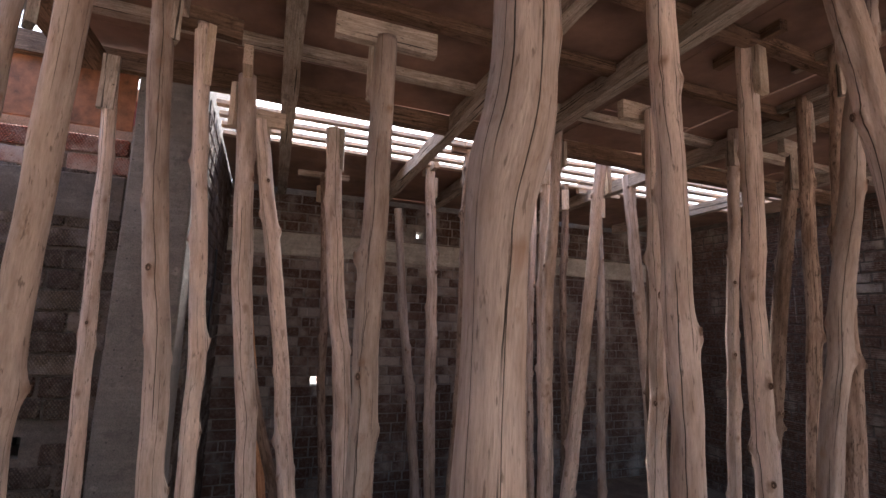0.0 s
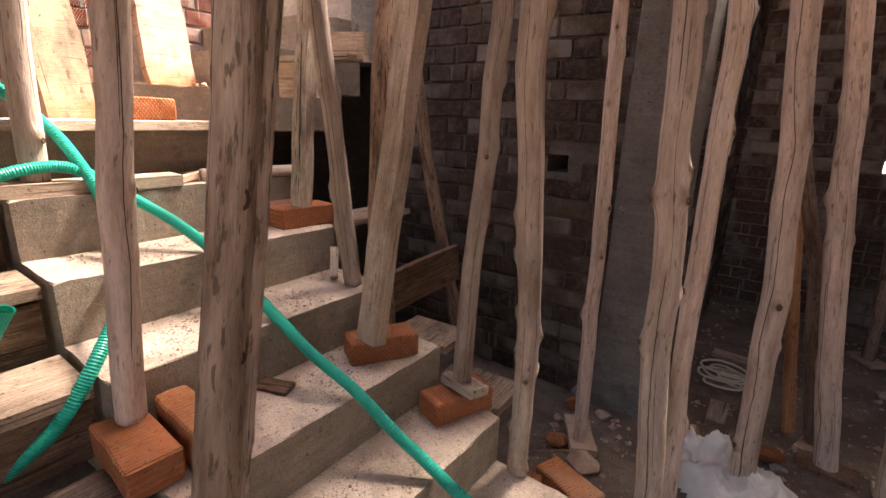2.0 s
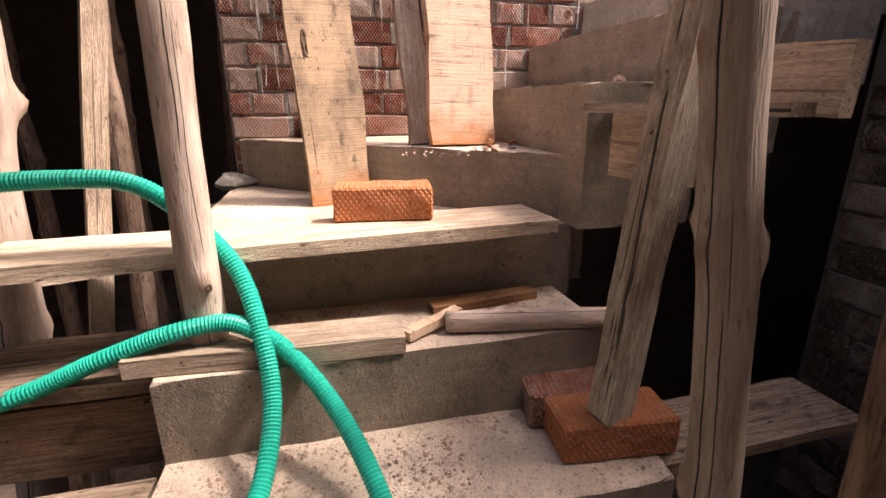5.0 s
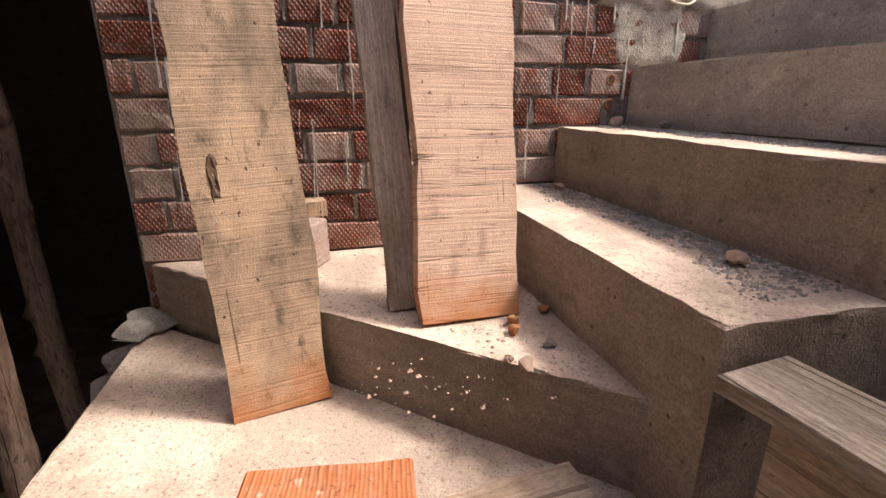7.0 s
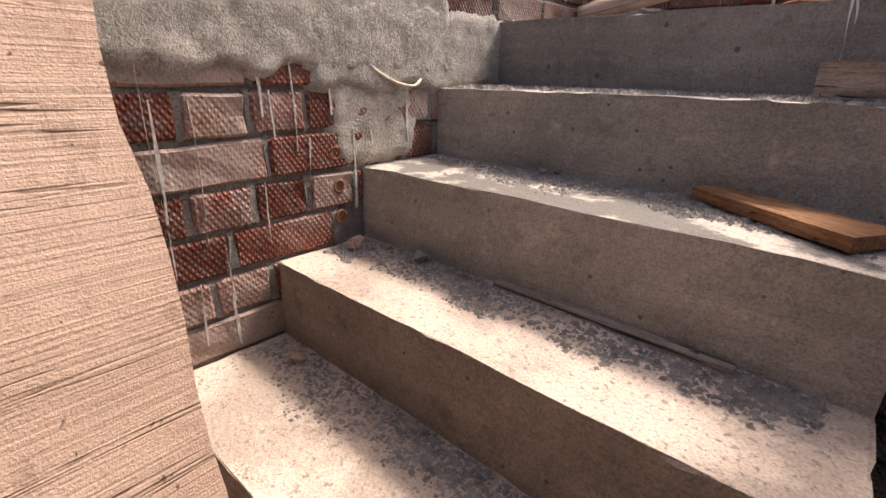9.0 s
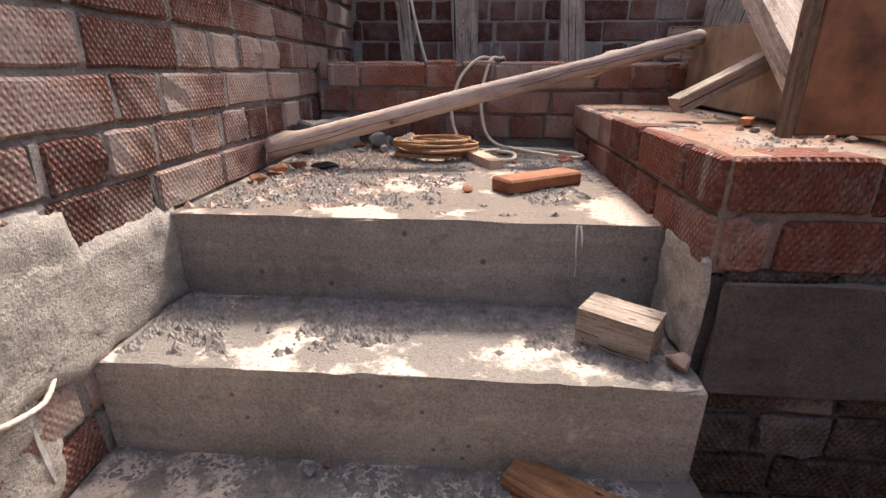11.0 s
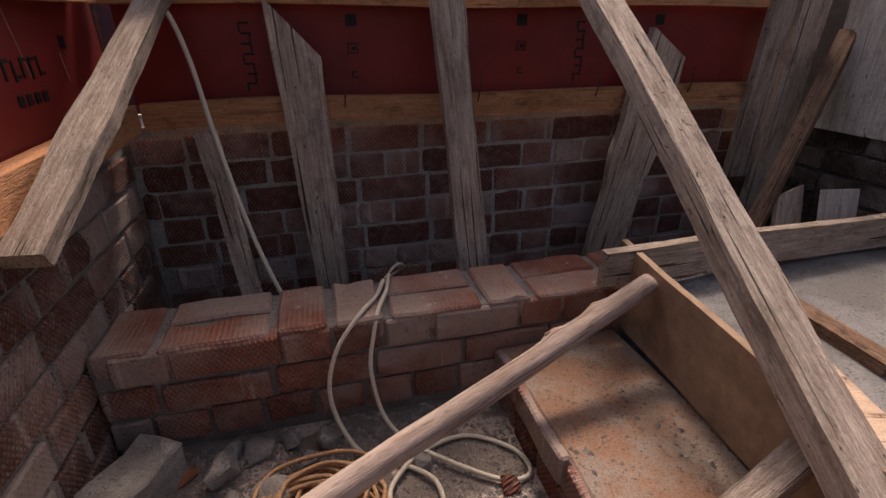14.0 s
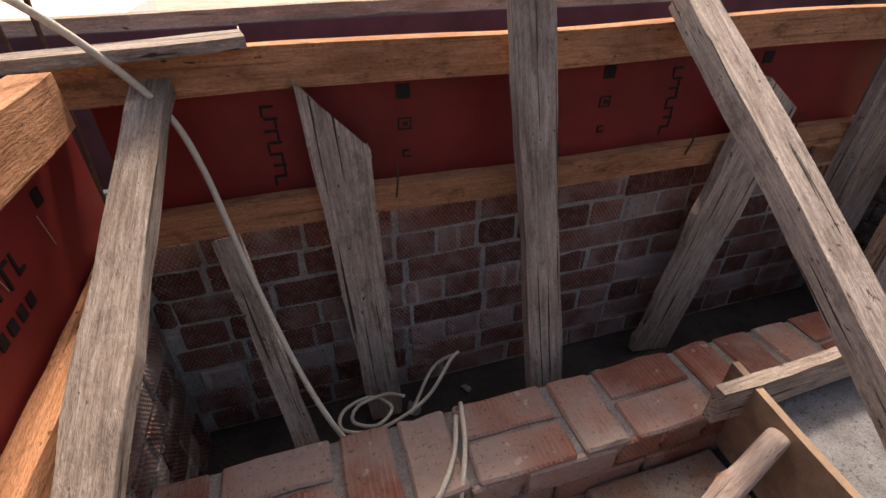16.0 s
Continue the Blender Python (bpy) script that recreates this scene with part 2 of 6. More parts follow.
def brick_mat(name, red, grey, smear, spread=0.55, relief=1.0):
    """Wire-cut brick: diamond relief on the faces, red body, cement smears; each brick has a tone of its own."""
    m, nt, b = nodes(name, 0.92)
    b.inputs["Specular IOR Level"].default_value = 0.15
    base = coords(nt, (1, 1, 1))
    v, rnd = rand_shift(nt, base)
    n1 = noise_tex(nt, v, 14.0, 5, 0.65)
    n2 = noise_tex(nt, v, 3.5, 3, 0.6, 3.0)
    n3 = noise_tex(nt, v, 60.0, 3, 0.6, 7.0)
    body = ramp(nt, rnd, [(0.0, tuple(c * 0.6 for c in red)), (0.5, red), (0.85, (red[0] * 1.1, red[1] * 1.25, red[2] * 1.2)), (1.0, (red[0] * 1.5, red[1] * 1.7, red[2] * 1.5))])
    body = mix(nt, ramp(nt, n1, [(0.35, g(0)), (0.75, g(0.6))]), body, tuple(c * 0.5 for c in red))
    wob = nt.nodes.new("ShaderNodeMath")
    wob.operation = "MULTIPLY_ADD"
    wob.inputs[1].default_value, wob.inputs[2].default_value = spread, -0.44 * spread + smear
    nt.links.new(rnd, wob.inputs[0])
    sm = nt.nodes.new("ShaderNodeMath")
    sm.operation = "ADD"
    nt.links.new(wob.outputs[0], sm.inputs[0])
    nt.links.new(n2, sm.inputs[1])
    cem = ramp(nt, sm.outputs[0], [(0.5, g(0)), (0.72, g(0.85))])
    body = mix(nt, cem, body, mix(nt, n3, tuple(c * 0.7 for c in grey), tuple(c * 1.2 for c in grey)))
    dp = nt.nodes.new("ShaderNodeMapping")
    dp.inputs["Scale"].default_value = (26.0, 26.0, 1.2)
    nt.links.new(v, dp.inputs[0])
    drip = noise_tex(nt, dp.outputs[0], 1.0, 2, 0.5, 8.0)
    body = mix(nt, ramp(nt, drip, [(0.68, g(0)), (0.72, g(0.6))]), body, tuple(min(0.6, c * 1.6) for c in grey))
    waves = []
    for a in (0.62, -0.62):
        w = nt.nodes.new("ShaderNodeTexWave")
        w.inputs["Scale"].default_value = 32.0
        w.inputs["Distortion"].default_value = 1.2
        w.inputs["Detail"].default_value = 1.0
        rot = nt.nodes.new("ShaderNodeMapping")
        rot.inputs["Rotation"].default_value = (0, a, 0)
        nt.links.new(base, rot.inputs[0])
        nt.links.new(rot.outputs[0], w.inputs["Vector"])
        waves.append(w.outputs["Fac"])
    mul = nt.nodes.new("ShaderNodeMath")
    mul.operation = "MULTIPLY"
    nt.links.new(waves[0], mul.inputs[0])
    nt.links.new(waves[1], mul.inputs[1])
    body = mix(nt, ramp(nt, noise_tex(nt, v, 42.0, 4, 0.7, 15.0), [(0.46, g(0.0)), (0.70, g(0.55 * relief))]), body, grey)
    body = mix(nt, ramp(nt, noise_tex(nt, v, 120.0, 2, 0.5, 19.0), [(0.62, g(0.0)), (0.7, g(0.6))]), body, tuple(c * 0.3 for c in red))
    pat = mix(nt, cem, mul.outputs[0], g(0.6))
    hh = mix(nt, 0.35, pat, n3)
    # Shade in the relief's hollows is multiplied into the brick colour.
    hollow_shade = ramp(nt, pat, [(0.08, g(0.45)), (0.4, g(1.0))])
    out = mix(nt, 0.75 * relief, body, hollow_shade, "MULTIPLY")
    nt.links.new(out, b.inputs["Base Color"])
    bump(nt, b, hh, 1.0, 0.009 * relief)
    return m


def concrete(name, base, dust, dusty=True, scale=1.0, patch=None, spots=4.5, edge=(0.43, 0.56)):
    """Cast concrete; pale dust and grit settle on faces that look up."""
    m, nt, b = nodes(name, 0.9)
    v = coords(nt, (1, 1, 1))
    n1 = noise_tex(nt, v, 5.0 * scale, 6, 0.65)
    n2 = noise_tex(nt, v, 60.0 * scale, 4, 0.7, 4.0)
    n3 = noise_tex(nt, v, 1.7 * scale, 3, 0.6, 9.0)
    c = ramp(nt, n1, [(0.3, tuple(x * 0.62 for x in base)), (0.7, tuple(x * 1.25 for x in base))])
    c = mix(nt, ramp(nt, n2, [(0.35, g(0.0)), (0.75, g(0.35))]), c, tuple(x * 1.5 for x in base))
    c = mix(nt, ramp(nt, n3, [(0.45, g(0.0)), (0.7, g(0.45))]), c, tuple(x * 0.55 for x in base))
    lay = nt.nodes.new("ShaderNodeMapping")
    lay.inputs["Scale"].default_value = (2.5, 2.5, 38.0)
    nt.links.new(v, lay.inputs[0])
    n4 = noise_tex(nt, lay.outputs[0], 1.0, 4, 0.65, 6.0)
    c = mix(nt, ramp(nt, n4, [(0.42, g(0.32)), (0.6, g(0.0))]), c, tuple(x * 0.6 for x in base))
    n5 = noise_tex(nt, v, 240.0, 3, 0.7, 17.0)
    c = mix(nt, 1.0, c, ramp(nt, n5, [(0.32, g(0.66)), (0.5, g(1.0)), (0.7, g(1.25))]), "MULTIPLY")
    st = noise_tex(nt, v, 15.0 * scale, 5, 0.7, 21.0)
    c = mix(nt, ramp(nt, st, [(0.56, g(0.0)), (0.64, g(0.5))]), c, tuple(x * 0.45 for x in base))
    c = mix(nt, ramp(nt, st, [(0.30, g(0.45)), (0.38, g(0.0))]), c, tuple(x * 1.7 for x in base))
    vo = nt.nodes.new("ShaderNodeTexVoronoi")
    vo.inputs["Scale"].default_value = 22.0 * scale
    nt.links.new(v, vo.inputs["Vector"])
    pit = ramp(nt, vo.outputs["Distance"], [(0.07, g(1)), (0.1, g(0))])
    c = mix(nt, pit, c, tuple(x * 0.4 for x in base))
    if dusty:
        geo = nt.nodes.new("ShaderNodeNewGeometry")
        sep = nt.nodes.new("ShaderNodeSeparateXYZ")
        nt.links.new(geo.outputs["True Normal"], sep.inputs[0])
        up = ramp(nt, sep.outputs[2], [(0.5, g(0)), (0.85, g(1))])
        d1 = noise_tex(nt, v, spots, 7, 0.66, 13.0)
        d2 = noise_tex(nt, v, 110.0, 2, 0.5, 2.0)
        dc = mix(nt, ramp(nt, d1, [(edge[0], g(0)), (edge[1], g(1))]), dust, patch or tuple(x * 0.62 for x in dust))
        dc = mix(nt, ramp(nt, d2, [(0.6, g(0)), (0.67, g(0.85))]), dc, tuple(x * 0.42 for x in dust))
        dc = mix(nt, 0.8, dc, ramp(nt, n5, [(0.32, g(0.6)), (0.5, g(1.0)), (0.7, g(1.2))]), "MULTIPLY")
        c = mix(nt, up, c, dc)
    nt.links.new(c, b.inputs["Base Color"])
    bump(nt, b, mix(nt, 0.3, mix(nt, 0.4, n2, n1), n5), 1.0, 0.009)
    return m


def plain(name, col, rough=0.8, var=0.25, scale=20.0, bumps=0.3, metal=0.0):
    m, nt, b = nodes(name, rough, metal)
    v, rnd = rand_shift(nt, coords(nt, (1, 1, 1)))
    n = noise_tex(nt, v, scale, 5, 0.65)
    c = ramp(nt, n, [(0.3, tuple(x * (1 - var) for x in col)), (0.7, tuple(x * (1 + var) for x in col))])
    nt.links.new(c, b.inputs["Base Color"])
    bump(nt, b, n, bumps, 0.004)
    return m


POLE = stem_wood("pole_wood", (0.60, 0.467, 0.392), (0.42, 0.302, 0.238), 0.55)
POLE_OLD = stem_wood("cracked_pole_wood", (0.55, 0.42, 0.335), (0.27, 0.18, 0.13), 0.95, 0.57)
POLE_BARK = stem_wood("bark_stained_pole_wood", (0.24, 0.15, 0.10), (0.09, 0.05, 0.033), 0.9, 0.57)
POLE_DARK = stem_wood("weathered_pole_wood", (0.36, 0.25, 0.19), (0.16, 0.10, 0.07), 0.85, 0.58)
PLANK = sawn("sawn_plank_wood", (0.60, 0.43, 0.31), (0.42, 0.27, 0.175))
LEAN_PLANK = sawn("stained_plank_wood", (0.61, 0.42, 0.31), (0.41, 0.26, 0.18), 1.0, 0.5, foot=True)
OLD_PLANK = sawn("brown_plank_wood", (0.46, 0.315, 0.205), (0.19, 0.135, 0.095), 0.45, 1.0, foot=True)
PLANK_GREY = weathered("weathered_plank_wood", (0.53, 0.435, 0.355), (0.29, 0.22, 0.17))
FORM = weathered("dirty_form_wood", (0.37, 0.275, 0.205), (0.18, 0.12, 0.085), 0.6, 0.7)
PLANK_DARK = weathered("dirty_board_wood", (0.24, 0.15, 0.10), (0.12, 0.07, 0.045), 0.6, 0.7)
RAIL_WOOD = weathered("orange_rail_wood", (0.57, 0.285, 0.15), (0.41, 0.185, 0.085), 0.35, 0.7)
DUSTY_PLANK = weathered("dusty_board_wood", (0.58, 0.455, 0.355), (0.42, 0.31, 0.225), 0.55, 0.4)
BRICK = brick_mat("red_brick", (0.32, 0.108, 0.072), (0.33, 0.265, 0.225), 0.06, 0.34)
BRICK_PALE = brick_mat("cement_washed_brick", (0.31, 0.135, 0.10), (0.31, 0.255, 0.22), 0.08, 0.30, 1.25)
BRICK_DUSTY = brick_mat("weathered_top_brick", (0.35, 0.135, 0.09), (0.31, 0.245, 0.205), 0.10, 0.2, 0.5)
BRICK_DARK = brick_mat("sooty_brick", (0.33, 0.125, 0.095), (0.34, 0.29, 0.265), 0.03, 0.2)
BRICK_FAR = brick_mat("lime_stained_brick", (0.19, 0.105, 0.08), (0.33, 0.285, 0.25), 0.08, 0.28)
BRICK_SLIP = plain("smooth_brick", (0.24, 0.095, 0.045), 0.85, 0.35, 18.0, 0.5)
# Dark knot hearts; also the colour of shade inside small holes.
KNOT_AND_HOLE = plain("knot_wood_and_hole_shade", (0.10, 0.06, 0.04), 0.9, 0.4, 60.0, 0.6)
KNOT_RIM = plain("knot_rim_wood", (0.24, 0.155, 0.11), 0.9, 0.4, 60.0, 0.6)
LIME_MORTAR = concrete("lime_mortar", (0.42, 0.385, 0.35), (0.42, 0.385, 0.35), dusty=False, scale=2.5)
# Near-black: pit soil with its shade in the colour, and one dark stone.
PIT_SHADE_SLATE = concrete("pit_shade_and_slate", (0.055, 0.045, 0.038), (0.07, 0.055, 0.045), patch=(0.04, 0.033, 0.028))
BROWN_PLY = plain("brown_plywood", (0.22, 0.088, 0.04), 0.6, 0.55, 14.0, 0.2)
# Dusty grey brick; the room's shade is also put into its low tone.
BRICK_OLD = brick_mat("shade_toned_dusty_brick", (0.105, 0.066, 0.05), (0.21, 0.175, 0.155), 0.03, 0.12)
BRICK_NEW = brick_mat("loose_brick", (0.50, 0.175, 0.075), (0.42, 0.30, 0.22), -0.25, 0.4, 0.5)
# Mortar tone is lowered for the room's shade as well.
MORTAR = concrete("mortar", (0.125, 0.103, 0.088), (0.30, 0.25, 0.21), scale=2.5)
KERB_TOP = concrete("dusty_kerb_cement", (0.28, 0.205, 0.16), (0.28, 0.22, 0.175), patch=(0.27, 0.15, 0.095), spots=7.0)
PERPEND = concrete("grey_mortar", (0.25, 0.22, 0.195), (0.25, 0.22, 0.195), dusty=False, scale=3.0)
CONCRETE = concrete("step_concrete", (0.30, 0.24, 0.185), (0.62, 0.485, 0.385), patch=(0.43, 0.33, 0.26))
GREY_CONCRETE = concrete("grey_concrete", (0.42, 0.37, 0.315), (0.55, 0.46, 0.38), patch=(0.20, 0.175, 0.15), spots=6.0, edge=(0.44, 0.50))
COLUMN_MAT = concrete("column_concrete", (0.21, 0.183, 0.162), (0.3, 0.26, 0.22), dusty=False)
PLASTER = concrete("cement_render", (0.44, 0.39, 0.33), (0.44, 0.39, 0.33), dusty=False, scale=2.0)
LANDING = concrete("landing_concrete", (0.32, 0.285, 0.25), (0.50, 0.40, 0.32), scale=0.7, patch=(0.19, 0.15, 0.12), spots=5.5, edge=(0.44, 0.485))
SLAB = concrete("deck_concrete", (0.20, 0.195, 0.19), (0.235, 0.225, 0.215), scale=1.3, patch=(0.16, 0.15, 0.14))
EARTH = concrete("dirt_floor", (0.17, 0.125, 0.095), (0.20, 0.15, 0.115), patch=(0.125, 0.092, 0.07))
GRIT = plain("grit", (0.235, 0.205, 0.18), 0.95, 0.5, 40.0)
RUBBLE = plain("rubble", (0.36, 0.25, 0.19), 0.95, 0.4, 14.0)
STONE = concrete("broken_concrete", (0.30, 0.275, 0.25), (0.36, 0.325, 0.29), scale=3.0, patch=(0.25, 0.22, 0.195), spots=14.0)
HOSE = plain("green_plastic", (0.006, 0.35, 0.25), 0.38, 0.1, 8.0, 0.05)
ROPE = plain("pale_rope", (0.62, 0.55, 0.43), 0.9, 0.15, 150.0, 0.8)
COIR = plain("coir_rope", (0.36, 0.205, 0.11), 0.95, 0.3, 150.0, 0.9)
REDPLY = plain("red_film_plywood", (0.18, 0.018, 0.015), 0.5, 0.25, 4.0, 0.1)
PURPLEPLY = plain("faded_film_plywood", (0.10, 0.045, 0.055), 0.5, 0.35, 5.0, 0.1)
INK = plain("black_ink", (0.012, 0.008, 0.008), 0.6, 0.1)
STEEL = plain("rusty_steel", (0.10, 0.055, 0.035), 0.7, 0.4, 60.0, 0.4, 0.5)
SHEET = weathered("cement_smeared_board", (0.58, 0.53, 0.48), (0.42, 0.37, 0.33), 0.3, 0.35)
CLOTH = plain("white_sack", (0.58, 0.55, 0.52), 0.8, 0.1, 12.0, 0.3)
DARKPLY = plain("ceiling_plywood", (0.24, 0.14, 0.10), 0.7, 0.4, 3.0, 0.1)
BOARD = weathered("brown_board", (0.38, 0.20, 0.105), (0.22, 0.105, 0.05), 0.4, 0.6)
DUSTY_PLY = plain("dusty_plywood", (0.31, 0.205, 0.13), 0.75, 0.5, 9.0, 0.2)
# Paleness is added so the ground reflects daylight into the propped room.
BOUNCE_SOIL = plain("bounce_soil", (0.48, 0.375, 0.295), 0.95, 0.2, 0.6)
LIME = plain("lime_run", (0.50, 0.46, 0.41), 0.9, 0.35, 90.0, 0.4)
WHITEWASH = plain("whitewash", (0.78, 0.76, 0.74), 0.9, 0.06, 2.0)
BLACK = plain("black_cable", (0.02, 0.02, 0.022), 0.5, 0.1)


# ---- builders ----
def to_object(name, bm, mat, smooth=False):
    me = bpy.data.meshes.new(name)
    bm.normal_update()
    bm.to_mesh(me)
    bm.free()
    me.materials.append(mat)
    if smooth:
        me.shade_smooth()
    return new(name, me)


def part(name, bm, mat, parent=None, label="", smooth=False, m=None):
    ob = to_object(name, bm, mat, smooth)
    if m is not None:
        ob.matrix_basis = m
    if parent is not None:
        ob.parent = parent
        ob.matrix_parent_inverse = parent.matrix_basis.inverted()
    return tagged(ob, label)


def thing(name, at, label, category, group=""):
    ob = new(name)
    ob.location = at
    ob.matrix_basis = Matrix.Translation(at)
    ob.empty_display_size = 0.1
    return tagged(ob, label, category, group)


def box_bm(size, bevel=0.004, seg=1, jitter=0.0, cuts=(0, 0, 0), rng=random):
    """A box round its own middle, with broken edges and, if asked, uneven sides."""
    bm = bmesh.new()
    bmesh.ops.create_cube(bm, size=1)
    bmesh.ops.scale(bm, vec=size, verts=bm.verts)
    for ax, n in enumerate(cuts):
        if n:
            es = [e for e in bm.edges if abs((e.verts[0].co - e.verts[1].co)[ax]) > 1e-5 and
                  abs(abs((e.verts[0].co - e.verts[1].co)[ax]) - (e.verts[0].co - e.verts[1].co).length) < 1e-6]
            bmesh.ops.subdivide_edges(bm, edges=es, cuts=n, use_grid_fill=True)
    if jitter:
        for v in bm.verts:
            v.co += Vector((rng.uniform(-1, 1), rng.uniform(-1, 1), rng.uniform(-1, 1))) * jitter
    if bevel:
        es = [e for e in bm.edges if e.calc_face_angle(0) > 0.9]
        bmesh.ops.bevel(bm, geom=es, offset=bevel, segments=seg, affect="EDGES", profile=0.6)
    return bm


def along(a, b, up=(0, 0, 1), spin=0.0):
    """A pose at a, whose z axis runs to b."""
    a, b = Vector(a), Vector(b)
    z = (b - a).normalized()
    x = Vector(up).cross(z)
    if x.length < 1e-3:
        x = Vector((1, 0, 0))
    x.normalize()
    y = z.cross(x)
    m = Matrix((x, y, z)).transposed().to_4x4()
    return Matrix.Translation(a) @ m @ Matrix.Rotation(spin, 4, "Z")


def stem_layers(bm):
    return bm.verts.layers.float_vector.new("stem"), bm.verts.layers.float.new("knot")


def log_bm(length, r0, r1, seed, bend=0.02, knots=5, sides=22, rough=0.09):
    """A peeled tree stem along z: tapering, crooked, lumpy, with branch stubs, flats and a drying crack."""
    rng = random.Random(seed)
    n = max(10, int(length / 0.02))
    bm = bmesh.new()
    lay, eye = stem_layers(bm)
    ph = rng.uniform(0, 99)
    kn = [(rng.uniform(0.03, 0.97) * length, rng.uniform(0, 6.28), rng.uniform(0.2, 0.62)) for _ in range(knots)]
    kinks = [(kz, rng.uniform(-1, 1) * bend * 0.16, rng.uniform(-1, 1) * bend * 0.16) for kz, _, _ in kn[::2]]
    crack = rng.uniform(0, 6.28)
    KNOTS.clear()
    c0, c1 = rng.uniform(-0.1, 0.4) * length, rng.uniform(0.6, 1.1) * length
    rings = []
    for i in range(n + 1):
        z = length * i / n
        f = i / n
        mid = math.sin(math.pi * f)
        ox = (noise.noise((ph, z * 0.8, 0)) * bend * 1.0 + noise.noise((ph, z * 3.1, 5)) * bend * 0.25) * (0.25 + mid)
        oy = (noise.noise((ph + 40, z * 0.8, 0)) * bend * 1.0 + noise.noise((ph + 40, z * 3.1, 5)) * bend * 0.25) * (0.25 + mid)
        for kz, kx, ky in kinks:
            w = math.exp(-((z - kz) / 0.09) ** 2) * mid
            ox += kx * w
            oy += ky * w
        r = (r0 + (r1 - r0) * f) * (1 + 0.07 * noise.noise((ph + 7, z * 5.0, 2)))
        ring = []
        for k in range(sides):
            a = 2 * math.pi * k / sides
            d = r * (1 + rough * noise.noise((math.cos(a) * 1.1 + ph, math.sin(a) * 1.1, z * 2.4)) + rough * 0.55 * noise.noise((math.cos(a) * 2.5, math.sin(a) * 2.5 + ph, z * 11)))
            spot = 0.0
            for kz, ka, ks in kn:
                if abs(z - kz) > 0.12:
                    continue
                da = (a - ka + math.pi) % (2 * math.pi) - math.pi
                up = z - kz
                d += r * ks * 0.14 * math.exp(-(up / 0.05) ** 2 - (da / 0.9) ** 2)
                bumpy = math.exp(-(up / (0.016 + 0.014 * ks)) ** 2 - (da / 0.34) ** 2)
                d += r * ks * 0.95 * bumpy
                spot = max(spot, bumpy)
            if c0 < z < c1:
                da = (a - crack - 0.25 * noise.noise((ph, z * 1.5, 9)) + math.pi) % (2 * math.pi) - math.pi
                if abs(da) < math.pi / sides:
                    d *= 0.82
            v = bm.verts.new((ox + d * math.cos(a), oy + d * math.sin(a), z))
            v[lay] = Vector((r * math.cos(a), r * math.sin(a), z))
            v[eye] = spot
            ring.append(v)
        rings.append(ring)
    for kz, ka, ks in kn:
        if ks < 0.34:
            continue
        i = min(n, max(0, int(round(kz / length * n))))
        k = int(round(ka / 6.28318 * sides)) % sides
        mid = sum((w.co for w in rings[i]), Vector()) / sides
        KNOTS.append((rings[i][k].co.copy(), (rings[i][k].co - mid).normalized(), r0 * (0.12 + 0.22 * ks)))
    for p, q in zip(rings, rings[1:]):
        for k in range(sides):
            bm.faces.new((p[k], p[(k + 1) % sides], q[(k + 1) % sides], q[k]))
    bm.faces.new(list(reversed(rings[0])))
    bm.faces.new(rings[-1])
    return bm


def knot_mesh():
    """A branch scar: a raised pale rim round a dark heart."""
    verts, faces = [], []
    profile = ((1.0, -0.3), (0.8, 0.04), (0.55, 0.07), (0.38, -0.08))
    for r, h in profile:
        verts += [(r * math.cos(6.28318 * k / 10), 1.35 * r * math.sin(6.28318 * k / 10), h) for k in range(10)]
    for j in range(3):
        faces += [(j * 10 + k, j * 10 + (k + 1) % 10, j * 10 + 10 + (k + 1) % 10, j * 10 + 10 + k) for k in range(10)]
    faces.append(tuple(range(30, 40)))
    me = bpy.data.meshes.new("knot")
    me.from_pydata(verts, [], faces)
    me.materials.append(KNOT_RIM)
    me.materials.append(KNOT_AND_HOLE)
    for i, p in enumerate(me.polygons):
        p.material_index = 1 if i >= 10 else 0
    me.shade_smooth()
    return me


KNOTS = []
KNOT_MESH = knot_mesh()


def add_knots(ob):
    """Sets the scars of the stem built last on its surface."""
    m = ob.matrix_basis.copy()
    for at, out, size in KNOTS:
        k = new("knot", KNOT_MESH)
        k.parent = ob
        x = Vector((0, 0, 1)).cross(out).normalized()
        turn = Matrix((x, out.cross(x), out)).transposed().to_4x4()
        k.matrix_parent_inverse = m.inverted()
        k.matrix_basis = m @ Matrix.Translation(at - out * size * 0.05) @ turn @ Matrix.Scale(size, 4)


